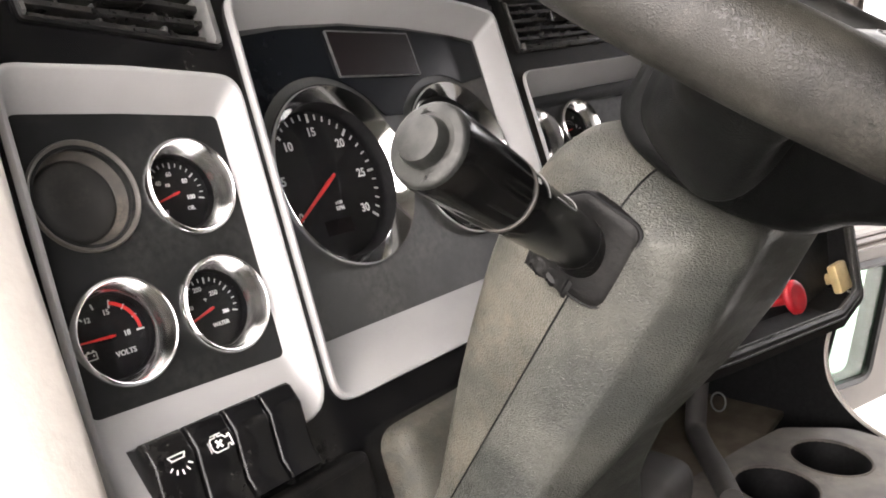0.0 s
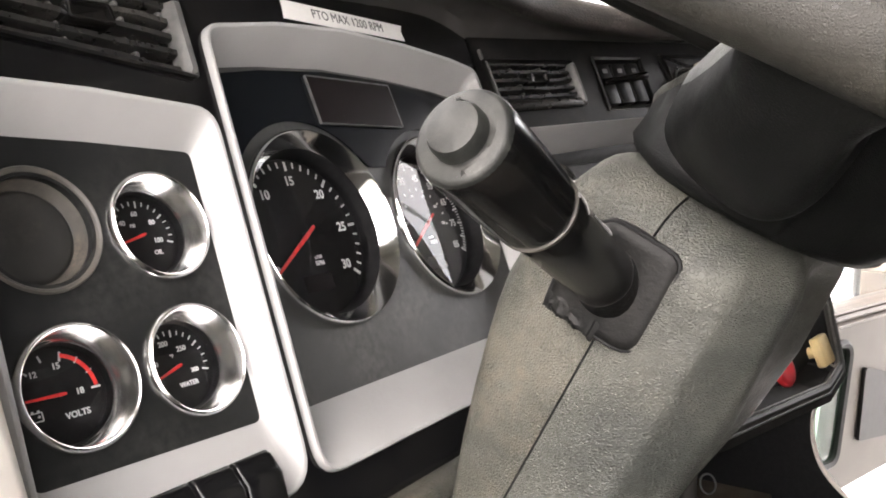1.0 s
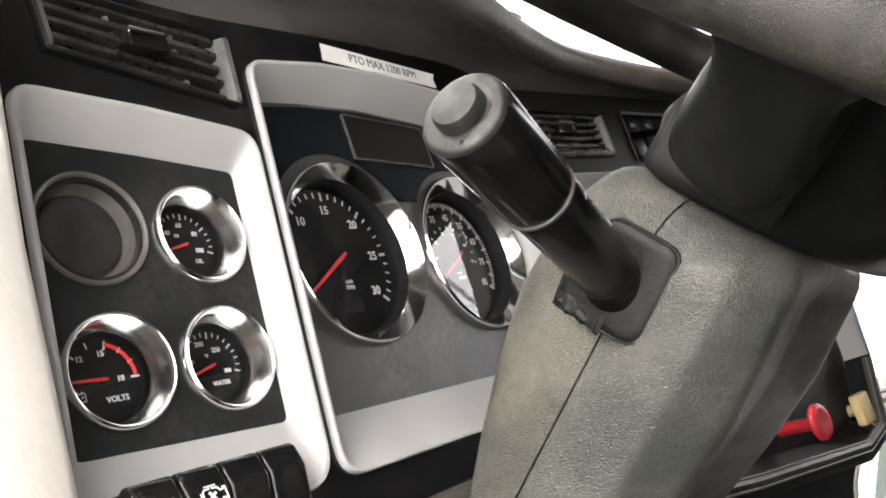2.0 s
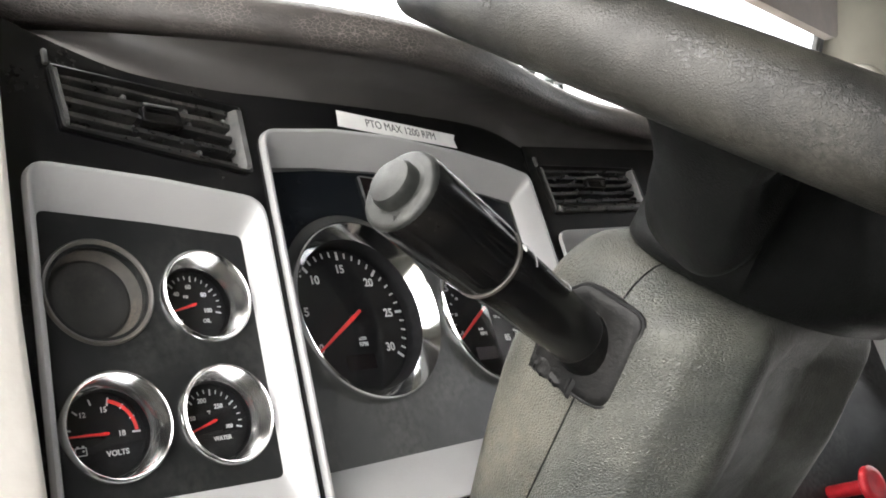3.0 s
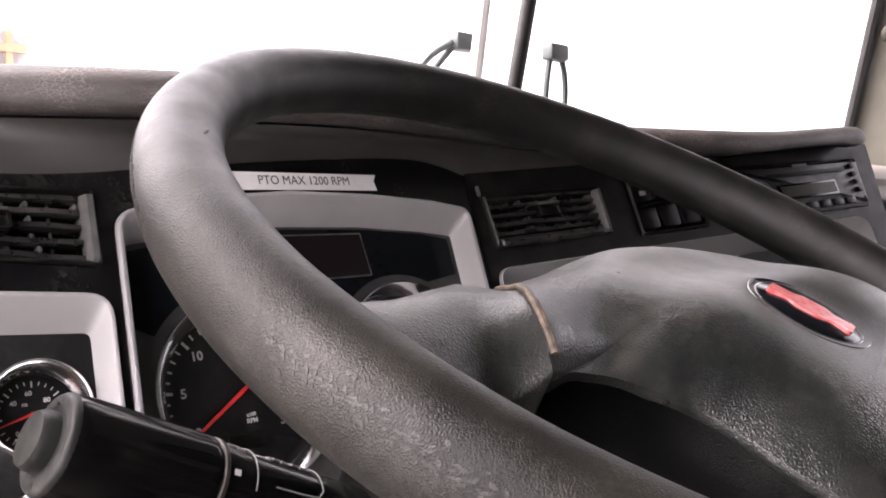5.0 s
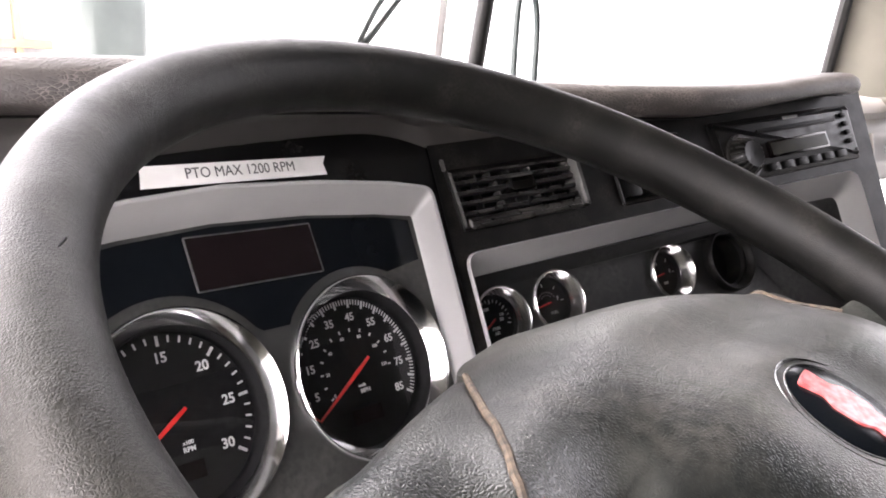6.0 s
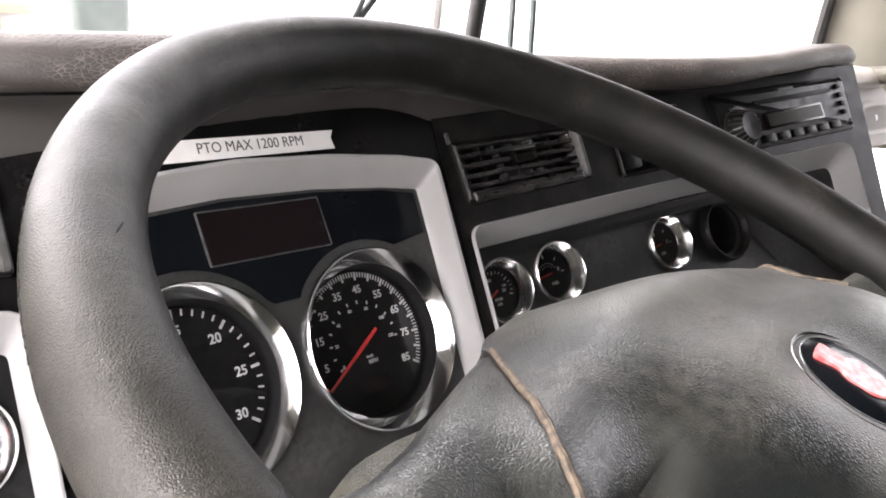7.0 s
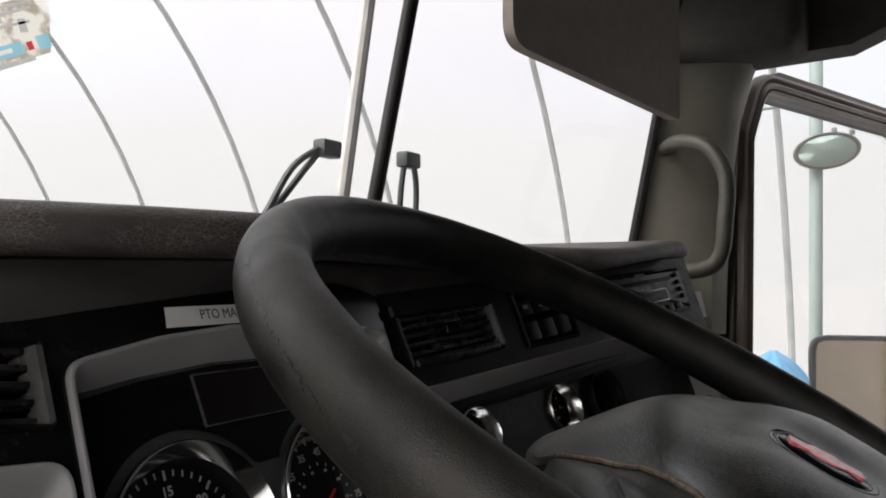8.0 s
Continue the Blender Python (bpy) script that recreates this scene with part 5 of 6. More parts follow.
def shroud_section(n):
    """Half outlines of the shroud at depth n: scale shrinks towards the hub."""
    f = min(1.0, max(0.0, (-0.074 - n) / 0.030))
    k = 0.72 + 0.28 * math.sqrt(max(0.0, 1 - (1 - f) ** 2))
    g = min(1.0, max(0.0, (-0.32 - n) / 0.06))
    flare = 1.0 + 0.22 * g * g * (3 - 2 * g)
    qt = along_line(TOPLINE, -n)
    qb = along_line(LOWLINE, -n)
    side = 0.1185 - (qt + 0.028) * 0.43
    r = 0.018 * min(1.0, (qt + 0.03) / 0.08)
    pts = [(-side, qt, r), (-0.1170, -0.028, 0.040), (-0.1135, -0.051, 0.011), (-0.089, qb, 0.022), (-0.038, qb + 0.013 * f, 0.03), (0.022, qb + 0.014 * f, 0.03), (0.089, qb, 0.022), (0.1135, -0.051, 0.011), (0.1170, -0.028, 0.040), (side, qt, r)]
    return [Vector((p.x * k * flare, p.y * k * flare)) for p in rpoly([(x, y, r) for x, y, r in pts], 7)]


depths = [-0.0735, -0.0745, -0.077, -0.081, -0.086, -0.092, -0.099, -0.106, -0.12, -0.135, -0.15, -0.165, -0.18, -0.193, -0.206, -0.219, -0.232, -0.25, -0.265, -0.28, -0.295, -0.31, -0.33, -0.36, -0.42]


def cut_half(bm, upper, gap):
    bmesh.ops.bisect_plane(bm, geom=bm.verts[:] + bm.edges[:] + bm.faces[:], plane_co=(0, -0.0115 + (gap if upper else -gap), 0), plane_no=(0, -1 if upper else 1, 0), clear_outer=True)
    return bm


for upper, lab in ((True, "upper shroud half, brown with dirt on top"), (False, "lower shroud half")):
    loops = [[(p.x, p.y, n) for p in shroud_section(n)] for n in depths]
    part("shroud_half", cut_half(loft(loops, cap0=True), upper, 0.0006), SHROUDTOP if upper else SHROUD, column, lab, 60)
base = rpoly([(-0.583, -0.50, 0.01), (-0.35, -0.50, 0.01), (-0.35, -0.2285, 0.02), (-0.583, -0.2285, 0.018)])
part("base_cover", loft([at(base, 0.0), at(base, 0.036), at(grow(base, -0.004), 0.043), at(grow(base, -0.012), 0.046)], cap1=True), SHROUDTOP, column, "brownish column base cover", 60, m=WHEEL.inverted() @ DASH)
inner_core = [[(p.x * 0.985, p.y * 0.985, n - 0.002) for p in shroud_section(n)] for n in depths]
part("core", loft(inner_core, cap0=True), DIAL, column, "dark inside of the seam")

stalk = thing("turn_signal_stalk", "black multi-function stalk with a worn round end button", "stalk", WHEEL)
SD = Vector((-0.1205, 0.027, 0.049)).normalized()
SB = Vector((-0.106, -0.007, -0.121))


def along(s, r):
    return [(*(SB + SD * x),) for x in s], r


pts, rad = along((0.0, 0.02, 0.045, 0.07, 0.0835, 0.0845), [0.0132, 0.0134, 0.0138, 0.0142, 0.0146, 0.0140])
part("lever", tube(pts, rad, 32), STALK, stalk, "", 40)
pts, rad = along((0.0835, 0.0842, 0.0855, 0.0860), [0.0150, 0.0157, 0.0157, 0.0150])
part("collar", tube(pts, rad, 32), COLLAR, stalk, "worn brownish collar", 40)
E1 = (Vector((0, 0, 1)) - SD * SD.z).normalized()
E2 = SD.cross(E1)


def on_lever(x, deg, r):
    return SB + SD * x + (E1 * math.cos(radians(deg)) + E2 * math.sin(radians(deg))) * r


rows = []
for x, r in ((0.0858, 0.0140), (0.086, 0.0150), (0.0872, 0.0155), (0.0885, 0.0158), (0.090, 0.0159), (0.092, 0.0159), (0.0945, 0.01595), (0.097, 0.0160), (0.103, 0.0160), (0.108, 0.0161), (0.113, 0.0161), (0.120, 0.0162), (0.129, 0.0162), (0.1345, 0.0162), (0.1365, 0.0158), (0.137, 0.0140)):
    lp = []
    for k in range(180):
        deg = k * 2.0
        off = (deg + 8) % 40 - 20
        cut = 0.0010 * math.exp(-(off / 7.0) ** 2) * max(0.0, min(1.0, (0.120 - x) / 0.022)) * max(0.0, min(1.0, (x - 0.086) / 0.003))
        lp.append(on_lever(x, deg, r - cut))
    rows.append(lp)
grip = part("grip", loft(rows, cap0=True, cap1=True), STALK, stalk, "black fluted twist grip", 40)
lever_r = lambda x: 0.0132 + (0.0146 - 0.0132) * x / 0.0835 + 0.0003
part("outline", tube([on_lever(0.0425, a, lever_r(0.0425)) for a in range(60, -25, -5)] + [on_lever(0.0445, -31, lever_r(0.0445)), on_lever(0.052, -33, lever_r(0.052)), on_lever(0.064, -33, lever_r(0.064))], 0.00028, 6), GREYINK, stalk, "thin worn white outline")
part("outline", tube([on_lever(0.0722, a, lever_r(0.0722)) for a in range(60, -50, -5)], 0.00028, 6), GREYINK, stalk, "thin worn white outline")
for x, a in ((0.079, 25), (0.059, 30), (0.050, 32)):
    bm = bmesh.new()
    for dx, da, hx, ha in ((0.0, 0, 0.0022, 3), (0.0022, 9, 0.0006, 6), (-0.0022, -8, 0.0016, 2), (-0.001, 12, 0.0008, 3)):
        quad = [on_lever(x + dx + sx * hx, a + da + sa * ha, lever_r(x) + 0.0001) for sx, sa in ((-1, -1), (1, -1), (1, 1), (-1, 1))]
        low = [on_lever(x + dx + sx * hx, a + da + sa * ha, lever_r(x) - 0.0006) for sx, sa in ((-1, -1), (1, -1), (1, 1), (-1, 1))]
        loft([low, quad], cap0=True, cap1=True, bm=bm)
    part("wiper_sign", bm, GREYINK, stalk, "worn white sign")
bm = loft([[on_lever(0.0805 + sx * 0.0012, -28 + sa * 4, lever_r(0.08) + dz) for sx, sa in ((-1, -1), (1, -1), (1, 1), (-1, 1))] for dz in (-0.0006, 0.0001)], cap0=True, cap1=True)
part("index_mark", bm, INK, stalk, "white index mark")
pts, rad = along((0.1362, 0.1374, 0.1384, 0.1388, 0.1388, 0.1370, 0.1350), [0.0159, 0.0157, 0.0150, 0.0140, 0.0114, 0.0104, 0.0102])
part("end_ring", tube(pts, rad, 40), STALKEND, stalk, "worn grey end ring", 40)
pts, rad = along((0.137, 0.1420, 0.1440, 0.1446, 0.1448), [0.0094, 0.0092, 0.0082, 0.0050, 0.001])
part("gap", tube(*along((0.1340, 0.1366), [0.0112, 0.0112]), 32), DIAL, stalk, "dark groove round the button")
part("button", tube(pts, rad, 32), STALKEND, stalk, "worn grey push button", 40)

boot = thing("stalk_boot", "dusty black rubber boot at the foot of the stalk", "boot", WHEEL)
BO = rpoly([(-0.031, -0.140, 0.012), (-0.0285, -0.0935, 0.008), (0.004, -0.0935, 0.010), (0.018, -0.108, 0.008), (0.0145, -0.1425, 0.003), (-0.008, -0.1405, 0.004)], 4)


def boot_loop(outline, dx, sc=1.0):
    c = Vector((-0.006, -0.121))
    out = []
    for p in outline:
        q = c + (p - c) * sc
        lean = -0.1165 - 0.28 * (q.x + 0.012) * (1 if q.x < -0.01 else -1.3) * 0.4
        out.append((lean + dx, q.x, q.y))
    return out


part("patch", loft([boot_loop(BO, 0.008), boot_loop(BO, -0.0002), boot_loop(BO, -0.0010, 0.965), boot_loop(BO, -0.0012, 0.80)], cap1=True), RUBBER, boot, "flat rubber patch", 60)
pts, rad = along((-0.004, 0.004, 0.010, 0.016), [0.0165, 0.0150, 0.0141, 0.0136])
part("sleeve", tube(pts, rad, 28), RUBBER, boot, "rubber sleeve round the lever", 60)
part("edge", tube(boot_loop(BO, -0.0001, 1.012) + boot_loop(BO, -0.0001, 1.012)[:1], 0.0009, 6), DIAL, boot, "dark gap round the patch")


def flap_row(rise_out, n_shift, seed):
    """One wavy line along the torn edge of the patch."""
    rr = random.Random(seed)
    out = []
    for k in range(27):
        f = k / 26
        q = 0.0150 - 0.0275 * f
        wave = 0.5 + 0.5 * math.sin(f * 15 + seed)
        lean = boot_loop([Vector((q, -0.1405))], 0.0)[0][0]
        out.append((lean - rise_out * (0.35 + 0.65 * wave) * math.sin(math.pi * min(1.0, f * 1.1 + 0.05)) - 0.0012 + rr.uniform(-0.0003, 0.0003), q, -0.1415 + n_shift + 0.0007 * math.sin(f * 19 + seed) + rr.uniform(-0.0004, 0.0004)))
    return out


part("torn_flap", loft([flap_row(0.0, 0.0065, 3), flap_row(0.0007, 0.0050, 4), flap_row(0.0004, 0.0032, 4), flap_row(0.0016, 0.0012, 5), flap_row(0.0013, -0.0002, 5), flap_row(0.0004, -0.0010, 5), flap_row(-0.0016, 0.0010, 5)], closed=False), RUBBER, boot, "shiny torn and folded edge", 30)

# ---- centre console with two cup holders ----
console = thing("cup_console", "dusty grey console tray with two round cup holders", "console", pose(-0.05, 0.15, 1.66))
tray = rpoly([(-0.12, -0.16, 0.03), (0.13, -0.16, 0.04), (0.145, -0.02, 0.04), (0.10, 0.045, 0.03), (0.02, 0.068, 0.03), (-0.12, 0.10, 0.03)])
cups = [(-0.044, 0.012), (0.055, -0.020)]
part("tray", plate(tray, [ring2d(x, y, 0.042, 32) for x, y in cups], -0.02, 0.0), TRAYGREY, console)
for x, y in cups:
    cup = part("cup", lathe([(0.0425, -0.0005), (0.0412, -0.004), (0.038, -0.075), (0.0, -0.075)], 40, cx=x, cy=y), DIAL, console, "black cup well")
    part("cup_rim", lathe([(0.0445, 0.0002), (0.0438, 0.0012), (0.0425, 0.0012), (0.0412, -0.001)], 48, cx=x, cy=y), TRAYGREY, cup, "raised rim", 60)
part("shelf", block((0.045, 0.152, -0.022), (0.33, 0.18, 0.01), 0.003), BROWNMAT, console, "brown dusty shelf")
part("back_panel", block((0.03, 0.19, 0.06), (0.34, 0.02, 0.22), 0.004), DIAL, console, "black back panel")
sidep = [Vector(p) for p in [(q.x, q.y) for q in smooth([(0.150, 1.815, 0), (0.166, 1.78, 0), (0.172, 1.735, 0), (0.160, 1.69, 0), (0.128, 1.655, 0), (0.09, 1.635, 0)], 5)]]
SIDE = Matrix(((0, 0, -1, 0.148), (1, 0, 0, 0), (0, 1, 0, 0), (0, 0, 0, 1)))
cheek = thing("console_cheek", "black curved console cheek with a pale edge", "panel", SIDE)
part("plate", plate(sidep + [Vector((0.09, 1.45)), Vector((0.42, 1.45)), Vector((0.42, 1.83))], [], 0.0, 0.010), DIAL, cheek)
part("edge", tube([(p.x, p.y, 0.005) for p in sidep], 0.0042, 10), CREAM, cheek, "pale worn edge")
post = thing("console_post", "dark grey curved post beside the console shelf", "bracket")
part("post", tube(smooth([(-0.033, 0.272, 1.785), (-0.034, 0.271, 1.70), (-0.040, 0.268, 1.674), (-0.065, 0.250, 1.666), (-0.105, 0.222, 1.665), (-0.155, 0.190, 1.664)], 6), 0.0125, 14), GREYPANEL, post)
part("ring", tube([(-0.014, 0.252 + 0.0085 * math.cos(a * math.pi / 12), 1.702 + 0.0115 * math.sin(a * math.pi / 12)) for a in range(25)], 0.0011, 8), STEEL, post, "thin steel ring")
hump = thing("column_lever", "dark grey rounded lever end under the column", "lever")
part("grip", block((-0.188, 0.262, 1.645), (0.090, 0.070, 0.100), 0.022, seg=4), GREYPANEL, hump)

# ---- the cab shell ----
def shell(name, bm, mt, label, sharp=40):
    return tagged(part(name, bm, mt, None, label, sharp), label, kind="structure")


shell("floor", block((0, -0.35, 1.17), (2.1, 2.3, 0.06)), DUSTY, "dark rubber cab floor")
shell("wall_front", block((0, 0.66, 1.70), (2.1, 0.04, 1.0)), DUSTY, "dark firewall behind the dashboard")
shell("wall_rear", block((0, -1.5, 2.05), (2.1, 0.06, 1.75)), HEADLINER, "dark rear cab wall")
shell("ceiling", block((0, -0.52, 2.88), (2.1, 2.0, 0.05)), OLIVE, "olive grey cab headliner")
shell("header", loft([[(x, 0.42, 2.905), (x, 0.36, 2.80), (x, 0.40, 2.74), (x, 0.52, 2.76), (x, 0.52, 2.905)] for x in (-1.05, 1.05)], cap0=True, cap1=True), HEADLINER, "dark header above the windscreen")
WALL_L = Matrix(((0, 0, -1, -1.02), (1, 0, 0, 0), (0, 1, 0, 0), (0, 0, 0, 1)))
left_door = rpoly([(-0.36, 1.80, 0.05), (0.36, 1.80, 0.05), (0.30, 2.58, 0.08), (-0.36, 2.60, 0.08)])
shell("wall_left", plate([Vector(p) for p in ((-1.5, 1.15), (0.66, 1.15), (0.66, 2.9), (-1.5, 2.9))], [left_door], 0.0, 0.06), OLIVE, "olive grey driver's side with an open doorway").matrix_basis = WALL_L
shell("pillar_left", tube([(-1.0, 0.47, 1.2), (-0.99, 0.52, 2.2), (-0.93, 0.44, 2.9)], 0.05, 12), OLIVE, "olive grey windscreen pillar")

# windscreen: two flat panes meeting at a centre bar
glass_r = [(0.012, 0.614, 2.18), (0.875, 0.560, 2.18), (0.80, 0.415, 2.78), (0.012, 0.500, 2.78)]
for nm, sgn in (("window_1", 1), ("window_2", -1)):
    win = thing(nm, "clear flat windscreen pane", "window", kind="structure")
    q = [(x * sgn, y, z) for x, y, z in glass_r]
    w = part("pane", loft([q[:2], [q[3], q[2]]], closed=False), WINDOW, win)
    w.visible_shadow = False
    part("seal", tube([q[1], q[2]], 0.011, 10), BLACKSEAL, win, "black rubber seal")
bar = thing("windscreen_bar", "black centre bar of the split windscreen", "trim", kind="structure")
part("bar", tube([(-0.020, 0.622, 2.16), (0.008, 0.500, 2.80)], 0.0098, 12), BLACKSEAL, bar)

# right pillar, a tapered olive panel from windscreen edge to door
pill = []
for z, xa, ya, xb, yb in ((2.05, 0.885, 0.58, 0.985, 0.385), (2.30, 0.865, 0.535, 0.965, 0.375), (2.55, 0.835, 0.47, 0.945, 0.345), (2.66, 0.82, 0.44, 0.93, 0.30), (2.86, 0.80, 0.40, 0.90, 0.24)):
    pill.append([(xa, ya, z), (xa + 0.02, ya - 0.035, z), (xb - 0.045, yb + 0.01, z), (xb - 0.012, yb - 0.012, z), (xb + 0.06, yb - 0.005, z), (xa + 0.11, ya + 0.02, z)])
shell("pillar_right", loft(pill, cap0=True, cap1=True), OLIVE, "olive grey right windscreen pillar")
shell("header_corner", block((0.90, 0.345, 2.755), (0.20, 0.30, 0.27), 0.035, seg=3), HEADLINER, "dark headliner corner over the pillar")
handle = thing("grab_handle", "olive padded grab handle on the pillar", "grab handle")
part("bar", tube(smooth([(0.86, 0.47, 2.446), (0.78, 0.42, 2.446), (0.735, 0.355, 2.425), (0.722, 0.318, 2.365), (0.722, 0.320, 2.28), (0.726, 0.330, 2.215), (0.75, 0.365, 2.19), (0.86, 0.46, 2.185)], 6), 0.0155, 14), HANDLE, handle)

# right door, swung wide open: a main window and a low look-down window
DD = Vector((0.951, -0.310, 0)).normalized()
door = thing("door_1", "taupe passenger door standing wide open with two windows", "door", Matrix(((DD.x, 0, -DD.y, 0.985), (DD.y, 0, DD.x, 0.36), (0, 1, 0, 0), (0, 0, 0, 1))), kind="structure")
d_out = rpoly([(0.0, 1.215, 0.02), (1.10, 1.215, 0.05), (1.10, 2.66, 0.12), (0.20, 2.66, 0.08), (0.05, 2.50, 0.05), (0.0, 2.10, 0)])
d_win = rpoly([(0.05, 1.69, 0.03), (1.05, 1.69, 0.05), (1.05, 2.595, 0.08), (0.135, 2.595, 0.06), (0.075, 2.48, 0.05)])
d_peep = rpoly([(0.065, 1.315, 0.035), (0.29, 1.30, 0.035), (0.345, 1.592, 0.035), (0.145, 1.597, 0.035)])
part("leaf", plate(d_out, [d_win, d_peep], 0.0, 0.05), DOORTRIM, door, "taupe door leaf")
part("window_frame", loft([at(grow(d_win, g), h) for g, h in ((0.050, -0.002), (0.046, -0.016), (0.038, -0.020), (0.033, -0.014), (0.031, -0.008), (0.028, -0.018), (0.021, -0.023), (0.014, -0.018), (0.012, -0.010), (0.009, -0.018), (0.003, -0.016), (-0.003, 0.02))]), CHANNEL, door, "brown ridged window channel", 40)
pn = part("pane", plate(d_win, [], 0.024, 0.028), WINDOW, door, "clear door glass")
pn.visible_shadow = False
part("look_down_frame", loft([at(grow(d_peep, 0.016), -0.003), at(grow(d_peep, 0.006), -0.012), at(grow(d_peep, -0.004), -0.008), at(grow(d_peep, -0.005), 0.004)]), BLACKSEAL, door, "black look-down window frame", 40)
pn = part("look_down_pane", plate(grow(d_peep, -0.001), [], 0.001, 0.004), GREENPANE, door, "green look-down glass")
pn.visible_shadow = False
part("pull_pocket", plate(rpoly([(0.40, 1.33, 0.01), (0.64, 1.30, 0.01), (0.66, 1.46, 0.01), (0.42, 1.52, 0.01)]), [], -0.012, -0.002), BLACKSEAL, door, "dark door pocket")
shell("wall_right", block((1.05, -0.745, 1.585), (0.06, 1.53, 0.87)), DOORTRIM, "taupe lower cab side behind the open door")
shell("cab_side", block((1.087, -0.745, 1.585), (0.012, 1.53, 0.87), 0.003), CABPAINT, "tan painted outside of the cab below the window")
shell("wall_right_rear", block((1.05, -1.0, 2.46), (0.06, 1.0, 0.88)), DOORTRIM, "taupe rear cab corner")
shell("lintel_right", loft([[(x, 0.40, 2.63), (x, 0.12, 2.64), (x, -0.02, 2.70), (x, -0.16, 2.77), (x, -0.70, 2.79), (x, -0.70, 2.86), (x, 0.40, 2.86)] for x in (0.94, 1.04)], cap0=True, cap1=True), HEADLINER, "dark lintel over the right door opening")

visor = thing("sun_visor", "taupe sun visor hanging folded down", "sun visor")
vl, vr = Vector((0.075, 0.455)), Vector((0.532, 0.362))
vloops = []
dv = (vr - vl).normalized()
nv = Vector((dv.y, -dv.x))
shape = rpoly([(0.0, 2.478, 0.035), (0.466, 2.443, 0.012), (0.466, 2.72, 0.02), (0.0, 2.74, 0.02)], 6)
for off, sc in ((-0.007, -0.006), (-0.0085, 0.0), (0.0085, 0.0), (0.007, -0.006)):
    vloops.append([(*(vl + dv * p.x + nv * off), p.y) for p in grow(shape, sc)])
part("board", loft(vloops, cap0=True, cap1=True), TAUPE, visor, "", 50)
part("pivot", tube([(0.52, 0.37, 2.70), (0.60, 0.40, 2.74), (0.66, 0.42, 2.78)], 0.008, 10), DIAL, visor, "dark pivot rod")

# ---- wipers outside ----
def wiper(name, head, lean):
    w = thing(name, "black windscreen wiper parked upright", "wiper", Matrix.Translation(head), "wipers")
    part("head", block((0, 0, 0), (0.036, 0.02, 0.022), 0.004), ARMGREY, w)
    return w


w1 = wiper("windscreen_wiper", (-0.075, 0.628, 2.336), 0)
part("blade", tube([(-0.022, -0.030, -0.13), (-0.012, -0.075, 0.20)], 0.0085, 10), PALEBLADE, w1, "pale worn blade")
part("blade_end", tube([(-0.012, -0.0755, 0.20), (-0.008, -0.095, 0.34)], 0.009, 10), BLACKSEAL, w1, "dark blade end")
for dx in (0.0, 0.022):
    part("arm", tube(smooth([(-0.012 - dx * 0.3, 0.0, -0.002), (-0.035 - dx, 0.008, -0.03), (-0.085 - dx * 0.3, 0.02, -0.09), (-0.14, 0.03, -0.15)], 5), 0.0042, 8), ARMGREY, w1)
w2 = wiper("windscreen_wiper", (0.073, 0.606, 2.338), 0)
for dx in (-0.016, 0.02):
    part("arm", tube(smooth([(dx * 0.6, 0.0, -0.004), (dx * 1.1 + 0.004, 0.004, -0.05), (dx * 1.1, 0.01, -0.18)], 5), 0.0042, 8), ARMGREY, w2)

# ---- outside mirror on the far side of the open door ----
mir = thing("door_mirror", "door mirror on a steel post with a small oval convex mirror", "door mirror")
part("post", tube([(1.90, 0.300, 1.42), (1.90, 0.284, 2.92)], 0.020, 12), PALEPOST, mir, "pale green-grey post")
part("side_tube", tube(smooth([(1.90, 0.30, 2.72), (1.90, 0.60, 2.70), (1.90, 0.645, 2.65), (1.90, 0.655, 2.08), (1.89, 0.665, 2.045), (1.86, 0.74, 2.04)], 5), 0.0095, 10), PALEPOST, mir)
CVM = Matrix.Translation((1.86, 0.253, 2.555)) @ (Vector((-0.95, -0.25, -0.05)).to_track_quat("Z", "Y").to_matrix().to_4x4()) @ Matrix.Rotation(radians(8), 4, "Z") @ Matrix.Diagonal((1.0, 0.58, 1, 1))
cv = part("convex_mirror", lathe([(0.094, 0.004), (0.097, -0.004), (0.092, -0.016), (0.06, -0.035), (0.0, -0.04)], 36), STEEL, mir, "oval convex mirror shell", 50, m=CVM)
for x, y in ((0.030, 0.098), (0.078, 0.078)):
    part("clamp", block((x, y, -0.006), (0.014, 0.034, 0.014), 0.003), STEEL, cv, "small steel clamp")
part("rim", lathe([(0.082, 0.002), (0.085, 0.008), (0.092, 0.008), (0.0945, 0.003)], 36), CHANNEL, cv, "dark mirror rim", 50, m=Matrix())
part("glass", lathe([(0.0, 0.010), (0.05, 0.0075), (0.083, 0.002)], 36), CONVEX, cv, "pale green convex glass", 50, m=Matrix())
hs = Matrix.Translation((1.86, 0.180, 1.795)) @ (Vector((-0.93, -0.36, 0.0)).to_track_quat("Z", "Y").to_matrix().to_4x4())
mo = rpoly([(-0.13, -0.20, 0.055), (0.13, -0.20, 0.055), (0.13, 0.20, 0.055), (-0.13, 0.20, 0.055)], 6)
part("housing", loft([at(grow(mo, -0.03), -0.06), at(grow(mo, -0.004), -0.035), at(mo, 0.0), at(grow(mo, -0.004), 0.008), at(grow(mo, -0.014), 0.008), at(grow(mo, -0.017), 0.003)], cap0=True), BLACKSEAL, mir, "dark mirror housing", 50, m=hs)
part("glass", plate(grow(mo, -0.0155), [], 0.001, 0.004), MIRROR, mir, "large mirror glass", m=hs)

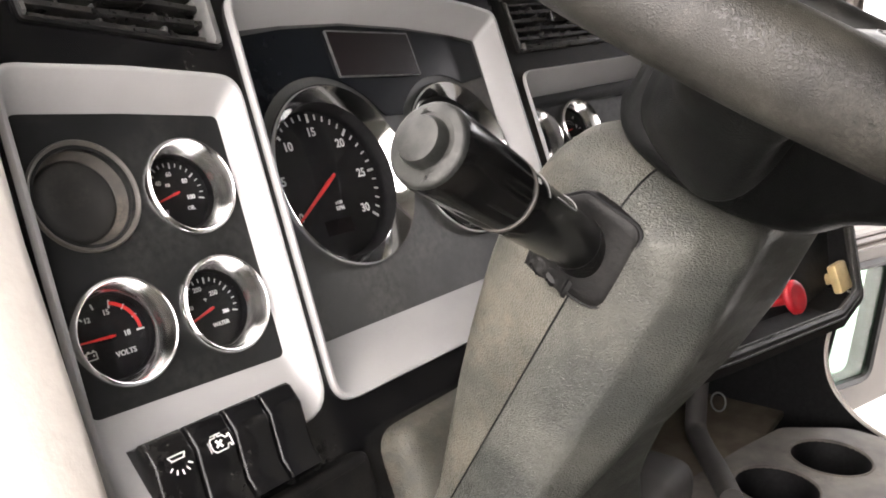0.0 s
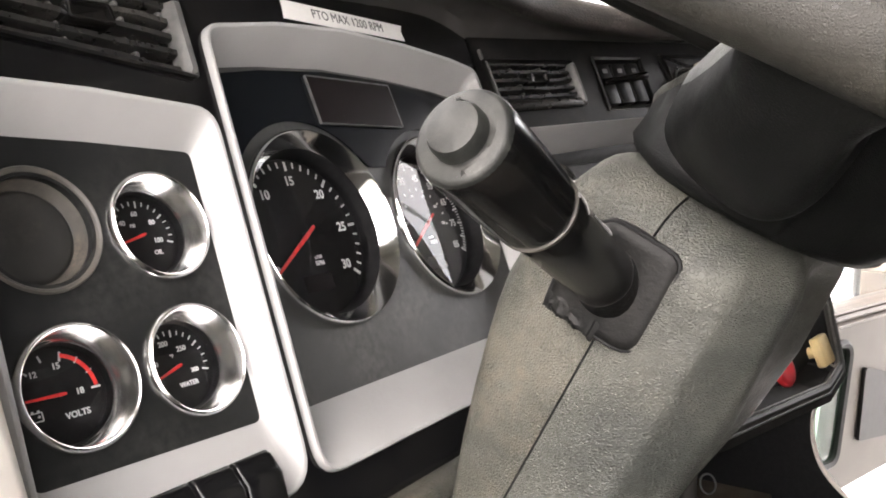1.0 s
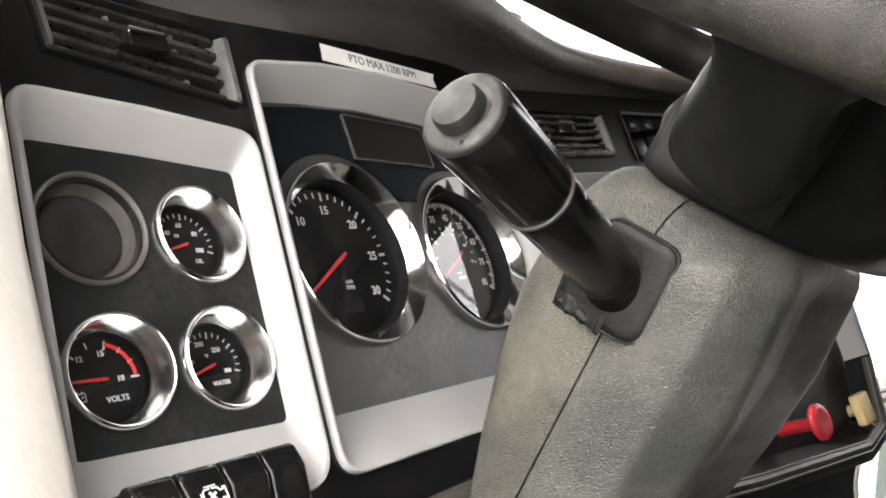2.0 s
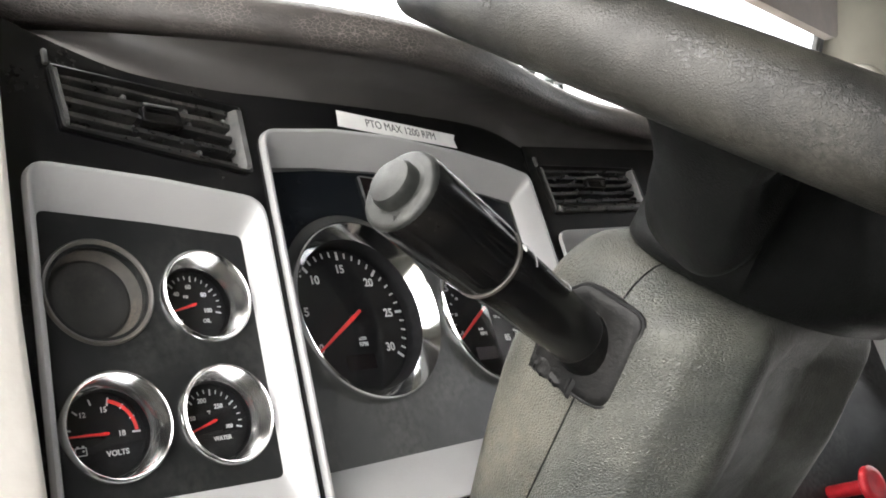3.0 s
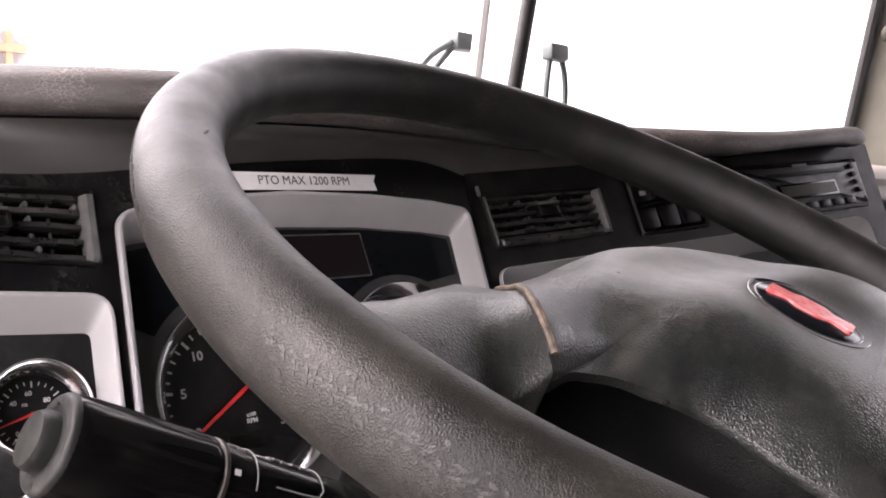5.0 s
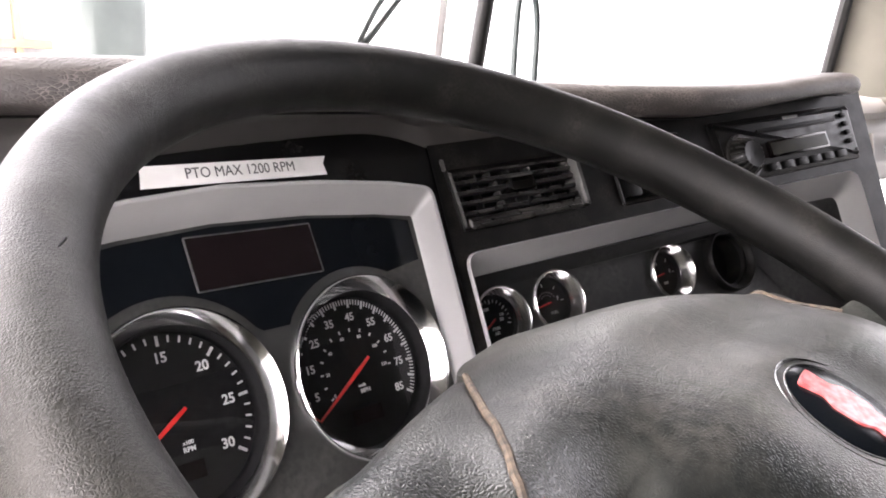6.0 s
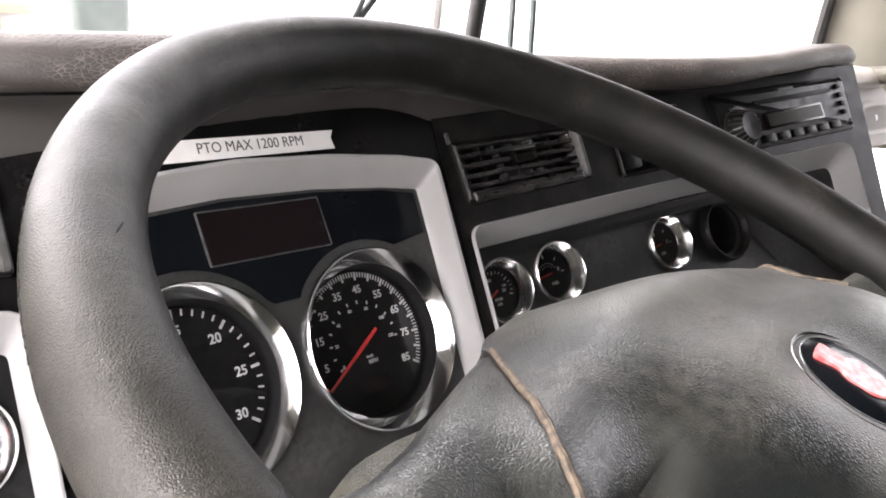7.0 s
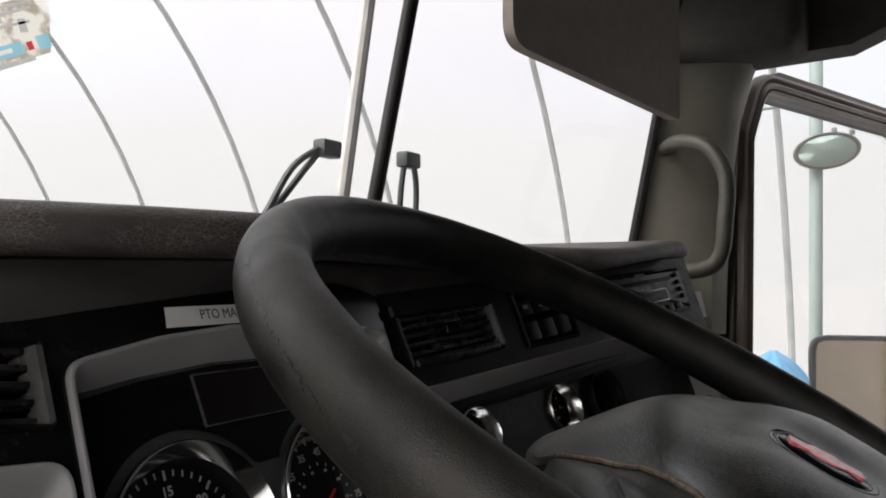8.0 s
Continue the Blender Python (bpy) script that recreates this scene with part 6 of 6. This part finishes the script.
# ---- the fabric hall ----
shell("ground", block((0, 20, -0.05), (400, 400, 0.1)), GRAVEL, "pale gravel ground")
hall = thing("hall_skin", "white translucent fabric skin of an arched hall", "hall roof", kind="structure")
HX, HZ, HR = 0.33, 0.0, 7.0


def arc(r, y, n=40):
    return [(HX + r * math.cos(math.pi * i / n), y, HZ + 0.11 + r * math.sin(math.pi * i / n) if 0 < i < n else -0.02) for i in range(n + 1)]


part("skin", loft([arc(HR + 0.08, y) for y in (-14, -7, 0, 7, 14, 22)], closed=False), FABRIC, hall)
for i in range(12):
    y = 3.15 + 2.08 * (i - 4)
    hp = thing("hall_hoop", "grey galvanised steel hoop of the arched hall", "hoop", group="hall hoops")
    part("pipe", tube(arc(HR, y), 0.030, 8), HOOPPIPE, hp)
    for a in (51.5, 128.5):
        ca, sa = math.cos(radians(a)), math.sin(radians(a))
        mid = Vector((HX + HR * ca, y, HZ + 0.11 + HR * sa))
        tan = Vector((-sa, 0, ca))
        part("coupler", tube([mid - tan * 0.10, mid + tan * 0.10], 0.042, 8), HOOPPIPE, hp, "pipe coupler")
endw = thing("hall_end_wall", "timber framed end wall of the hall", "end wall", kind="structure")
endloop = [(x, 19.75, z) for x, _, z in arc(HR, 0)]
bm = bmesh.new()
bm.faces.new([bm.verts.new(p) for p in endloop])
part("boarding", bm, ENDPANEL, endw, "grey boarded end")
for i in range(9):
    x = -4.9 + i * 1.3
    part("stud", block((x, 19.62, 0.0 + 0.5 * math.sqrt(max(0.5, HR ** 2 - (x - HX) ** 2))), (0.14, 0.14, math.sqrt(max(0.5, HR ** 2 - (x - HX) ** 2)))), WOOD, endw, "brown timber stud")
for z in (1.6, 3.5, 5.45):
    part("rail", block((HX, 19.58, z), (2 * math.sqrt(HR ** 2 - z ** 2) - 0.4, 0.12, 0.18)), WOOD, endw, "brown timber rail")
BAN = Matrix.Translation((4.48, 9.3, 4.91)) @ pose(0, 0, 0, 90, 0, 0)
banner = thing("hall_banner", "pale printed cloth banner hung from a hoop", "banner", BAN)
part("cloth", plate([Vector(p) for p in ((-0.67, -0.72), (0.71, -0.02), (0.67, 0.75), (-0.71, -0.02))], [], -0.01, 0.0), BANNERCLOTH, banner)
part("stripe", bars([(-0.10, -0.27, 1.0, 0.15, 27), (0.61, 0.09, 0.17, 0.17, 27)], 0.004), CYAN, banner, "cyan stripe")
part("panel", bars([(-0.06, -0.25, 0.62, 0.05, 27), (-0.52, -0.62, 0.22, 0.05, 27)], 0.007), PAPER, banner, "pale printed bar")
part("mark", bars([(0.44, 0.00, 0.08, 0.10, 27)], 0.006), REDKNOB, banner, "small red mark")
part("print", bars([(0.12, 0.30, 0.7, 0.035, 29), (0.22, 0.44, 0.5, 0.03, 27), (0.02, 0.10, 0.9, 0.03, 26), (0.34, 0.22, 0.10, 0.16, 20), (0.02, 0.22, 0.09, 0.14, 32), (-0.28, -0.02, 0.08, 0.14, 20), (0.18, -0.30, 0.75, 0.055, 27)], 0.004), PALEBLADE, banner, "grey printed bars")

upright = thing("wrapped_post", "dark grey-green wrapped upright post standing on the hall floor", "post", pose(1.12, 4.3, 0.0))
part("post", loft([[(sx * w, sy * 0.10, z) for sx, sy in ((-1, -0.6), (-0.7, -1), (0.7, -1), (1, -0.6), (1, 0.6), (0.7, 1), (-0.7, 1), (-1, 0.6))] for w, z in ((0.19, 0.0), (0.165, 1.2), (0.155, 2.0), (0.16, 2.4), (0.175, 2.7), (0.17, 2.8), (0.12, 2.83))], cap0=True, cap1=True), POSTWRAP, upright, "", 50)

tarp = thing("tarpaulin_heap", "blue tarpaulin over a tall stack of white sacks", "tarpaulin", pose(6.0, 1.05, 0.0))
for nm, z0, z1, mt, lab in (("sheet", 1.17, 1.56, BLUETARP, "folded blue sheet"), ("sacks", 0.0, 1.165, PAPER, "white sacks under the sheet")):
    rows = []
    for k in range(9):
        f = k / 8
        ring = []
        for a in range(28):
            b = 2 * math.pi * a / 28
            wide = (0.30 * (1 - f ** 2.2) + 0.03) if mt is BLUETARP else 0.30 + 0.05 * math.sin(7 * f)
            fold = 1 + 0.16 * math.sin(5 * b + 2 * f) + 0.08 * math.sin(9 * b + 1)
            ring.append((wide * fold * math.cos(b), wide * fold * 0.8 * math.sin(b), z0 + (z1 - z0) * f))
        rows.append(ring)
    part(nm, loft(rows, cap0=True, cap1=True), mt, tarp, lab, 60)
